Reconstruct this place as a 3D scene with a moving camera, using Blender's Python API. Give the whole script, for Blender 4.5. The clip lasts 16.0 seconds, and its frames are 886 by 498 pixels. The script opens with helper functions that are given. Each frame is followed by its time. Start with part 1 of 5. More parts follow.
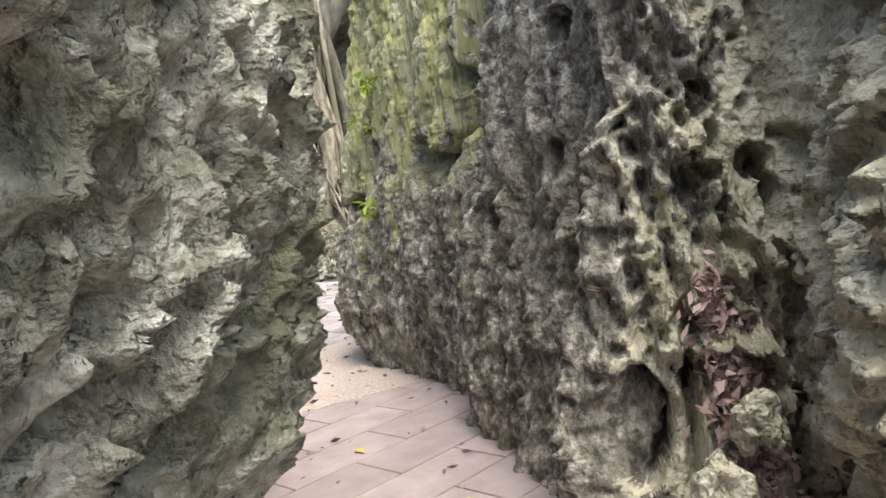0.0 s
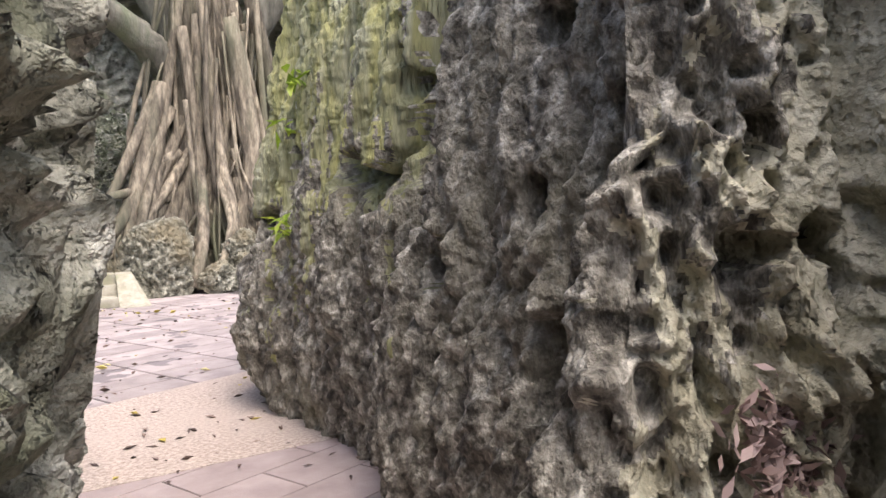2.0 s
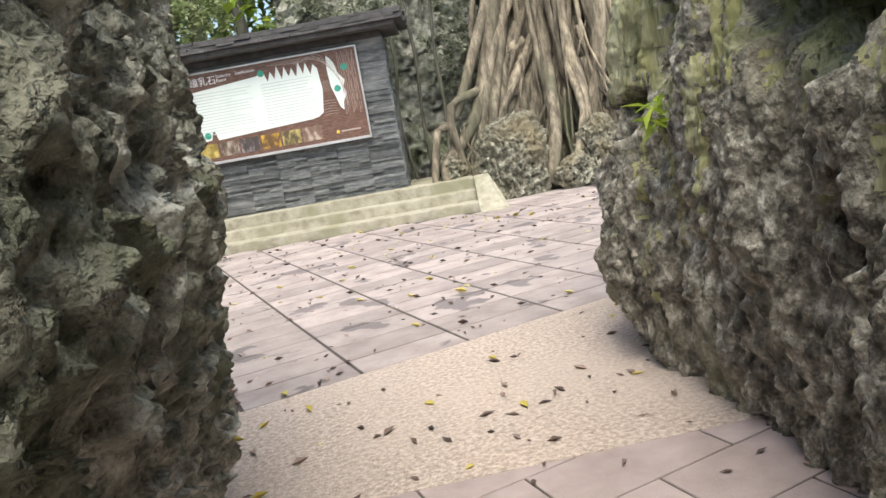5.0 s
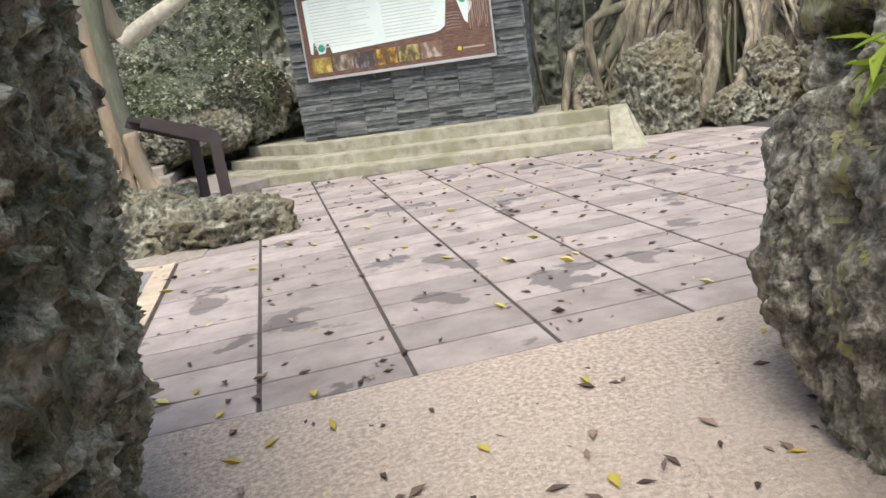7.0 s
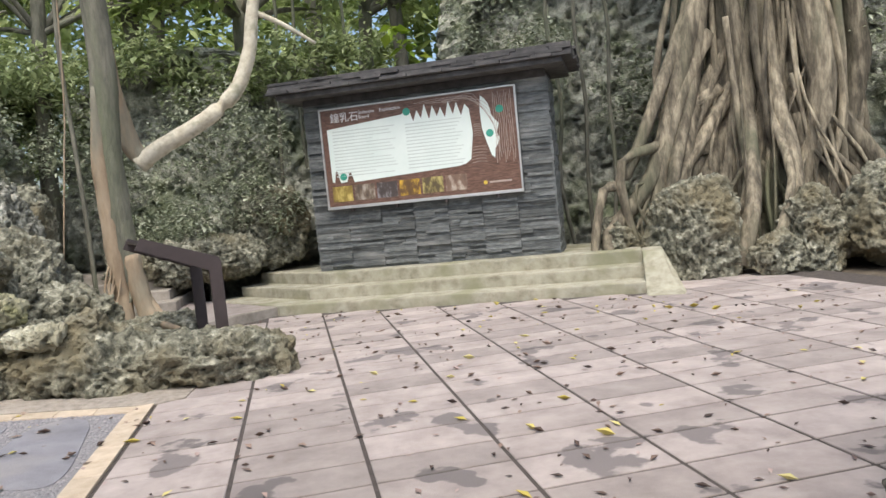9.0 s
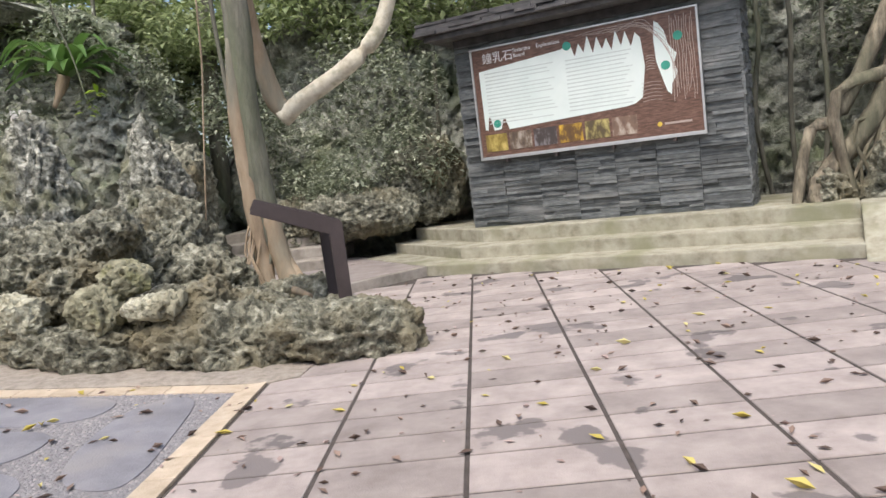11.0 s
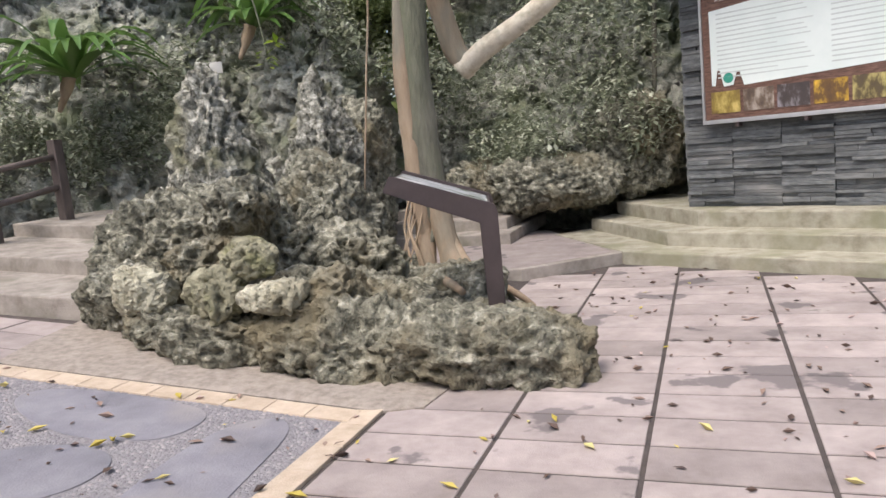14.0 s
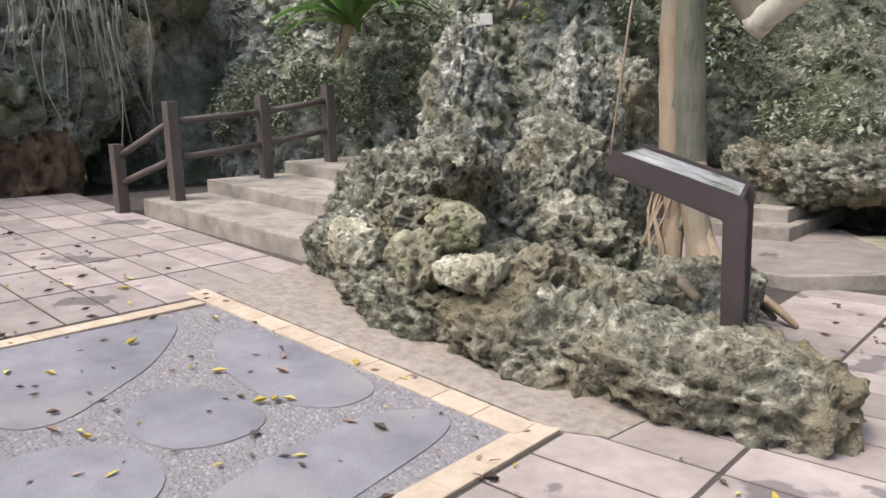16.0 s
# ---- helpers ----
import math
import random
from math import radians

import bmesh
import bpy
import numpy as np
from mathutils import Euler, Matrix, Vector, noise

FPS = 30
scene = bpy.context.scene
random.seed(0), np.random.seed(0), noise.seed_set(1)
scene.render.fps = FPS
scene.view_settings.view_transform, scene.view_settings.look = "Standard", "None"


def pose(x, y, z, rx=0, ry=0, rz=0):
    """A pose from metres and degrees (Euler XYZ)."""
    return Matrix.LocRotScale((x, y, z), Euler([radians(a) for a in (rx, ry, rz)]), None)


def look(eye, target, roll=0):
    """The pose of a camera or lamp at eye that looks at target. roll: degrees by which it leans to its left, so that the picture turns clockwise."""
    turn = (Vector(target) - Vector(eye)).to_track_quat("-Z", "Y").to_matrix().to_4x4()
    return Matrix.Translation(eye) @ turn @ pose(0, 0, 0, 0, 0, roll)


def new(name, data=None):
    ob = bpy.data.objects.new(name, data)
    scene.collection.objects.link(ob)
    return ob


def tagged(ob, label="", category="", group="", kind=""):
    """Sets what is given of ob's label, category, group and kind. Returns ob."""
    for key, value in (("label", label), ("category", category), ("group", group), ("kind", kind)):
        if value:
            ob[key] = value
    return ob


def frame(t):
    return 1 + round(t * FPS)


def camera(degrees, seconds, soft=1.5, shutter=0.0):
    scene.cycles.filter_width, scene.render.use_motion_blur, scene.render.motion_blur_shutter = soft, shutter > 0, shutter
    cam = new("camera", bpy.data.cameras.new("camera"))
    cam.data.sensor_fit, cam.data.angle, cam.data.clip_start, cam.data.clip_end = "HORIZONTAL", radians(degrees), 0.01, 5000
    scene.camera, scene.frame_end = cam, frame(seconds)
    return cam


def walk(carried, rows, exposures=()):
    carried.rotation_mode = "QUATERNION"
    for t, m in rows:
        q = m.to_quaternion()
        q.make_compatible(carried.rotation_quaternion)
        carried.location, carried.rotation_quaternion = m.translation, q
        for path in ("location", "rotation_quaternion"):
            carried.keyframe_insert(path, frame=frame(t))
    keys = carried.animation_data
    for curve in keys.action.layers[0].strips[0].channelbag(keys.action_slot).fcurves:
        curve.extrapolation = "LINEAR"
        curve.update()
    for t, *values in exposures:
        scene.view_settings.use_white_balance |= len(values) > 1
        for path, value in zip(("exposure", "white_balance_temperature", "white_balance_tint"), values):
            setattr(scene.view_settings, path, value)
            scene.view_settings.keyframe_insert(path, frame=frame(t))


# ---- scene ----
cam = camera(62.8, 16.0)
PATH = [
    (0, (-0.094, -0.035, 1.37), (1.34, 1.353, 1.234), -8.0),
    (0.5, (0.094, 0.059, 1.392), (1.471, 1.495, 1.194), -12.8),
    (1, (0.251, 0.115, 1.415), (1.582, 1.602, 1.288), -13.2),
    (1.5, (0.377, 0.34, 1.384), (1.812, 1.73, 1.296), -8.2),
    (2, (0.531, 0.584, 1.446), (2.11, 1.807, 1.342), -1.9),
    (2.5, (0.692, 0.716, 1.43), (2.174, 2.055, 1.321), -3.4),
    (3, (0.866, 0.854, 1.499), (2.092, 2.428, 1.355), -5.6),
    (3.5, (1.03, 1.025, 1.476), (2.169, 2.66, 1.302), -5.3),
    (4, (1.177, 1.3, 1.511), (2.237, 2.986, 1.329), -6.0),
    (4.2, (1.212, 1.364, 1.517), (2.187, 3.094, 1.28), -7.0),
    (6.3, (1.814, 2.346, 1.474), (2.493, 4.192, 1.111), -9.7),
    (6.5, (1.894, 2.399, 1.542), (2.506, 4.267, 1.173), -7.9),
    (7, (2.134, 2.794, 1.521), (2.531, 4.692, 1.03), -8.2),
    (7.5, (2.176, 3.113, 1.462), (2.552, 5.001, 0.921), -5.7),
    (8, (2.215, 3.16, 1.51), (2.639, 5.108, 1.359), -6.5),
    (8.2, (2.21, 3.195, 1.526), (2.643, 5.143, 1.395), -6.7),
    (10.3, (2.65, 4.303, 1.461), (2.945, 6.265, 1.212), -3.6),
    (10.5, (2.673, 4.375, 1.459), (2.925, 6.339, 1.18), -5.1),
    (11, (2.846, 4.619, 1.521), (2.728, 6.603, 1.296), -7.1),
    (11.5, (2.801, 4.93, 1.505), (2.532, 6.901, 1.296), -6.2),
    (12, (2.708, 5.216, 1.566), (2.424, 7.191, 1.42), -3.2),
    (12.5, (2.754, 5.416, 1.537), (2.324, 7.359, 1.33), -3.3),
    (13, (2.909, 5.704, 1.588), (2.395, 7.615, 1.295), -3.6),
    (13.5, (2.96, 5.868, 1.58), (2.403, 7.761, 1.255), -4.7),
    (14, (2.973, 6.217, 1.611), (2.277, 8.07, 1.325), -5.7),
    (14.5, (3.008, 6.415, 1.645), (2.171, 8.214, 1.392), -5.4),
    (15, (3.121, 6.596, 1.663), (2.074, 8.285, 1.436), -4.3),
    (15.5, (3.135, 6.747, 1.62), (1.865, 8.273, 1.377), -2.9),
    (16, (2.985, 7.077, 1.61), (1.655, 8.53, 1.266), -1.5),
]
walk(cam, [(t, look(eye, target, roll)) for t, eye, target, roll in PATH], [(0.0, 1.38, 6500, 7.0), (0.5, 1.42, 6500, 11.0), (1.0, 1.32, 6500, 12.0), (1.5, 1.32, 6500, 14.0), (2.0, 1.22, 6500, 16.0), (3.0, 1.08, 6600, 14.0), (4.0, 1.03, 6700, 6.0), (6.5, 0.88, 6500, 6.0), (7.0, 0.76, 6500, 6.0), (7.5, 0.74, 6500, 6.0), (8.0, 0.66, 6500, 6.0), (11.0, 0.66, 6500, 9.0), (14.0, 0.65, 6500, 13.0), (16.0, 0.75, 6500, 11.0)])
# ---------------------------------------------------------------- light
world = bpy.data.worlds.new("world")
scene.world = world
world.use_nodes = True
wn = world.node_tree.nodes
sky = wn.new("ShaderNodeTexSky")
sky.sky_type, sky.sun_disc = "NISHITA", False
SUN_EL, SUN_AZ = 63.0, -163.0
sky.sun_elevation, sky.sun_rotation = radians(SUN_EL), radians(SUN_AZ)
sky.air_density, sky.dust_density, sky.ozone_density = 1.0, 4.0, 1.0
world.node_tree.links.new(sky.outputs[0], wn["Background"].inputs[0])
wn["Background"].inputs[1].default_value = 0.15
lamp = bpy.data.lights.new("sun", "SUN")
lamp.energy, lamp.angle, lamp.color = 1.6, radians(35), (1.0, 0.96, 0.90)
az = radians(SUN_AZ)
sun = new("sun", lamp)
sun.matrix_world = look((math.sin(az) * 30 * math.cos(radians(SUN_EL)), math.cos(az) * 30 * math.cos(radians(SUN_EL)), 30 * math.sin(radians(SUN_EL))), (0, 0, 0))

# ---------------------------------------------------------------- numbers and noise
RNG = np.random.default_rng(5)


def hash3(i, seed):
    h = (i[..., 0] * 374761393 + i[..., 1] * 668265263 + i[..., 2] * 2147483647 + seed * 1274126177) & 0xFFFFFFFF
    h = ((h ^ (h >> 13)) * 1274126177) & 0xFFFFFFFF
    h = ((h ^ (h >> 16)) * 2246822519) & 0xFFFFFFFF
    return ((h ^ (h >> 15)) & 0xFFFFFF) / 0xFFFFFF


def vnoise(p, seed=0):
    """Smooth noise from -1 to 1 at many places."""
    i = np.floor(p).astype(np.int64)
    f = p - i
    f = f * f * f * (f * (f * 6 - 15) + 10)
    out = 0
    for dx in (0, 1):
        for dy in (0, 1):
            for dz in (0, 1):
                w = (f[..., 0] if dx else 1 - f[..., 0]) * (f[..., 1] if dy else 1 - f[..., 1]) * (f[..., 2] if dz else 1 - f[..., 2])
                out = out + w * hash3(i + np.array([dx, dy, dz]), seed)
    return out * 2 - 1


def fbm(p, octaves=4, seed=0, gain=0.5):
    out, a = 0, 1.0
    for o in range(octaves):
        out = out + a * vnoise(p * 2.03 ** o + 17.3 * o, seed + o)
        a *= gain
    return out


def cells(p, seed=0):
    """Distance to the nearest of scattered points."""
    i = np.floor(p).astype(np.int64)
    best = np.full(p.shape[:-1], 9.0)
    for dx in (-1, 0, 1):
        for dy in (-1, 0, 1):
            for dz in (-1, 0, 1):
                c = i + np.array([dx, dy, dz])
                q = c + np.stack([hash3(c, seed + k) for k in (1, 2, 3)], -1)
                best = np.minimum(best, ((p - q) ** 2).sum(-1))
    return np.sqrt(best)


def ramp01(x, a, b):
    t = np.clip((x - a) / (b - a), 0, 1)
    return t * t * (3 - 2 * t)


def karst(p, size=1.0, flutes=0.5, seed=0, fine=True, tall=0.8, coarse_pits=False):
    """How far pitted coral limestone stands out at the places p, in metres times size."""
    q = p / size * np.array([1.0, 1.0, tall])
    w = q + 0.10 * np.stack([fbm(q * 2.6 + k * 31, 3, seed + k) for k in range(3)], -1)
    big = 0.15 * fbm(w * 1.1, 3, seed)
    crest = 0.13 * ((1 - np.abs(fbm(w * np.array([3.6, 3.6, 2.6]), 3, seed + 5))) ** 2 - 0.6)
    st = w * np.array([7.0, 7.0, 0.9 / tall])
    groove = -0.15 * flutes * ramp01(-np.abs(vnoise(st * 0.75, seed + 9)), -0.34, -0.02) - 0.06 * flutes * ramp01(-np.abs(vnoise(st * 1.9, seed + 10)), -0.36, 0.0)
    pit = -0.24 * ramp01(-cells(w * np.array([3.6, 3.6, 2.6]), seed + 20), -0.36, -0.24)
    out = big + crest + groove + pit
    if fine:
        v = w * np.array([1.0, 1.0, 0.75 / tall])
        pit2 = -0.10 * ramp01(-cells(v * np.array([7.5, 7.5, 5.0]), seed + 40), -0.44, -0.27)
        pit3 = -0.065 * ramp01(-cells(v * np.array([16.0, 16.0, 12.0]), seed + 44), -0.46, -0.24)
        lace = 0.085 * ((1 - np.abs(fbm(v * 9.0, 3, seed + 30, 0.6))) ** 2 - 0.5)
        out = out + pit2 + pit3 + lace
    elif coarse_pits:
        pit2 = -0.13 * ramp01(-cells(w * np.array([6.5, 6.5, 5.5]), seed + 40), -0.44, -0.26)
        pit3 = -0.06 * ramp01(-cells(w * np.array([12.0, 12.0, 10.0]), seed + 44), -0.46, -0.26)
        out = out + pit2 + pit3 + 0.085 * ((1 - np.abs(vnoise(w * 6.5, seed + 30))) ** 2 - 0.5)
    return (out - out.mean()) * size


def flat_place(s, z, ks, kz):
    """Places on an unrolled wall, scaled along it and upwards, for the noises."""
    return np.stack([s * ks, z * kz, np.zeros_like(s)], -1)


def groove(s, z, ks, kz, width, seed):
    return ramp01(-np.abs(vnoise(flat_place(s, z, ks, kz), seed)), -width, -0.02)


def fluted_relief(s, z, holed, seed):
    """Dripping, fluted limestone; holed goes from 0 to 1 where round holes take the flutes' place."""
    w = s + 0.05 * fbm(flat_place(s, z, 1.6, 0.9), 2, seed) + 0.022 * fbm(flat_place(s, z, 6.0, 3.5), 2, seed + 1)
    zz = z + 0.02 * fbm(flat_place(s, z, 7.0, 5.0), 2, seed + 2)
    columns = 0.30 * (0.6 - cells(flat_place(w, zz, 2.7, 0.42), seed + 3)) + 0.15 * (0.6 - cells(flat_place(w, zz, 6.5, 1.2), seed + 4)) + 0.06 * (0.55 - cells(flat_place(w, zz, 14.0, 3.6), seed + 5))
    clefts = -0.30 * groove(w, zz, 2.2, 0.30, 0.13, seed + 6) - 0.10 * ramp01(-cells(flat_place(w, zz, 4.2, 1.5), seed + 13), -0.27, -0.14)
    rough = ramp01(fbm(flat_place(w, zz, 1.5, 1.0), 2, seed + 15), -0.5, 0.5)
    knobs = (0.02 + 0.06 * rough) * (0.55 - cells(flat_place(w, zz, 16.0, 9.0), seed + 7)) + 0.030 * (0.55 - cells(flat_place(w, zz, 34.0, 26.0), seed + 8))
    patchy = ramp01(fbm(flat_place(w, zz, 2.1, 1.9), 2, seed + 14), -0.25, 0.35)
    pits = -0.13 * patchy * ramp01(-cells(flat_place(w, zz, 7.0, 4.6), seed + 9), -0.34, -0.16) - 0.05 * ramp01(-cells(flat_place(w, zz, 15.0, 12.0), seed + 10), -0.42, -0.22)
    edges = 0.17 * ((1 - np.abs(fbm(flat_place(w, zz, 3.6, 2.2), 4, seed + 11, 0.6))) ** 2 - 0.5)
    big = 0.075 * fbm(flat_place(s, z, 1.1, 0.6), 3, seed + 12)
    return big + knobs * (1 - 0.5 * holed) + (columns + clefts) * (1 - 0.65 * holed) + (pits + edges) * holed


def crumbly_relief(p, seed):
    """Rough reef rock: sharp crests and holes at several sizes."""
    w = p + 0.05 * np.stack([fbm(p * 4.0 + k * 31, 2, seed + k) for k in range(3)], -1)
    crests = 0.09 * ((1 - np.abs(fbm(w * 3.2, 2, seed + 5))) ** 2 - 0.5) + 0.06 * ((1 - np.abs(fbm(w * 8.0, 2, seed + 6))) ** 2 - 0.5)
    pits = -0.09 * ramp01(-cells(w * 5.0, seed + 7), -0.40, -0.18) - 0.09 * ramp01(-cells(w * 11.0, seed + 8), -0.46, -0.18)
    return 0.06 * fbm(w * 1.3, 2, seed + 9) + crests + pits + 0.045 * (0.5 - cells(w * 18.0, seed + 10))


def lacy_relief(s, z, seed):
    """Coral limestone worn to a net of sharp crests round small pits."""
    w = s + 0.035 * fbm(flat_place(s, z, 5.0, 5.0), 3, seed)
    zz = z + 0.035 * fbm(flat_place(s, z, 5.0, 5.0), 3, seed + 1) + 0.25 * s
    big = 0.055 * fbm(flat_place(s, z, 1.3, 0.9), 2, seed + 2)
    net = 0.042 * ((1 - np.abs(fbm(flat_place(w, zz, 5.0, 4.2), 2, seed + 3))) ** 3 - 0.3)
    net2 = 0.055 * ((1 - np.abs(fbm(flat_place(w, zz, 13.0, 10.0), 2, seed + 4))) ** 2 - 0.4)
    pits = -0.06 * ramp01(-cells(flat_place(w, zz, 8.5, 6.0), seed + 5), -0.42, -0.18) - 0.048 * ramp01(-cells(flat_place(w, zz, 17.0, 13.0), seed + 6), -0.46, -0.22)
    fine = 0.008 * fbm(flat_place(w, zz, 45.0, 38.0), 2, seed + 7)
    return np.clip(big + net + net2 + pits + fine, -0.3, 0.075)


def mesh_of(name, verts, faces, smooth=True):
    me = bpy.data.meshes.new(name)
    me.from_pydata([tuple(v) for v in np.asarray(verts).tolist()], [], faces if isinstance(faces, list) else faces.tolist())
    me.polygons.foreach_set("use_smooth", [smooth] * len(me.polygons))
    me.update()
    return me


def grid_faces(rows, cols, wrap=False):
    r, c = np.meshgrid(np.arange(rows - 1), np.arange(cols if wrap else cols - 1), indexing="ij")
    c2 = (c + 1) % cols
    return np.stack([r * cols + c, r * cols + c2, (r + 1) * cols + c2, (r + 1) * cols + c], -1).reshape(-1, 4)


def part(name, bm, material, parent=None, label=""):
    """A bmesh or a mesh as one object under a thing or a part."""
    if isinstance(bm, bmesh.types.BMesh):
        me = bpy.data.meshes.new(name)
        bm.to_mesh(me)
        bm.free()
    else:
        me = bm
    if material and not me.materials:
        me.materials.append(material)
    ob = new(name, me)
    if parent:
        ob.parent = parent
    if label:
        ob["label"] = label
    return ob


def box(bm, x0, y0, z0, x1, y1, z1, bevel=0.0, m=None):
    g = bmesh.ops.create_cube(bm, size=1.0)
    vs = g["verts"]
    for v in vs:
        v.co = Vector((x0 + (v.co.x + 0.5) * (x1 - x0), y0 + (v.co.y + 0.5) * (y1 - y0), z0 + (v.co.z + 0.5) * (z1 - z0)))
    if bevel:
        es = {e for v in vs for e in v.link_edges}
        r = bmesh.ops.bevel(bm, geom=list(es), offset=bevel, segments=2, affect="EDGES", profile=0.6)
        vs = {v for v in r["verts"]} | {v for v in vs if v.is_valid}
    if m is not None:
        bmesh.ops.transform(bm, matrix=m, verts=[v for v in vs if v.is_valid])
    return bm


def bm_box(*a, **k):
    return box(bmesh.new(), *a, **k)


def prism(poly, z0, z1, bevel=0.012):
    """An upright slab on a plan polygon; z0 and z1 are numbers or functions of x and y."""
    f0 = z0 if callable(z0) else (lambda x, y: z0)
    f1 = z1 if callable(z1) else (lambda x, y: z1)
    bm = bmesh.new()
    lo = [bm.verts.new((x, y, f0(x, y))) for x, y in poly]
    hi = [bm.verts.new((x, y, f1(x, y))) for x, y in poly]
    n = len(poly)
    bm.faces.new(lo[::-1])
    top = bm.faces.new(hi)
    for i in range(n):
        bm.faces.new((lo[i], lo[(i + 1) % n], hi[(i + 1) % n], hi[i]))
    bmesh.ops.recalc_face_normals(bm, faces=bm.faces)
    if bevel:
        bmesh.ops.bevel(bm, geom=[e for e in top.edges], offset=bevel, segments=2, affect="EDGES", profile=0.6)
    return bm


def tube(points, radii, sides=8, wob=0.0, seed=0):
    """A tapering limb through the points, as a mesh."""
    pts = np.asarray(points, float)
    k = len(pts)
    verts = []
    rng = np.random.default_rng(seed)
    for i in range(k):
        d = pts[min(i + 1, k - 1)] - pts[max(i - 1, 0)]
        d /= np.linalg.norm(d) + 1e-9
        a = np.cross(d, (0.3, 0.9, 0.1) if abs(d[2]) > 0.6 else (0, 0, 1))
        a /= np.linalg.norm(a)
        b = np.cross(d, a)
        for j in range(sides):
            an = 2 * math.pi * j / sides
            r = radii[i] * (1 + wob * (rng.random() - 0.5))
            verts.append(pts[i] + r * (math.cos(an) * a + math.sin(an) * b))
    faces = grid_faces(k, sides, True).tolist()
    faces.append(list(range(sides))[::-1])
    faces.append([(k - 1) * sides + j for j in range(sides)])
    return np.array(verts), faces


def smooth_path(points, n):
    """A smooth line of n places through the points."""
    p = np.asarray(points, float)
    t = np.linspace(0, len(p) - 1, n)
    i = np.clip(np.floor(t).astype(int), 0, len(p) - 2)
    f = (t - i)[:, None]
    a, b, c, d = p[np.maximum(i - 1, 0)], p[i], p[i + 1], p[np.minimum(i + 2, len(p) - 1)]
    return 0.5 * (2 * b + (c - a) * f + (2 * a - 5 * b + 4 * c - d) * f ** 2 + (3 * b - a - 3 * c + d) * f ** 3)


def joined(chunks):
    vs, fs, o = [], [], 0
    for v, f in chunks:
        vs.append(v)
        fs += [[i + o for i in face] for face in (f if isinstance(f, list) else f.tolist())]
        o += len(v)
    return np.concatenate(vs), fs


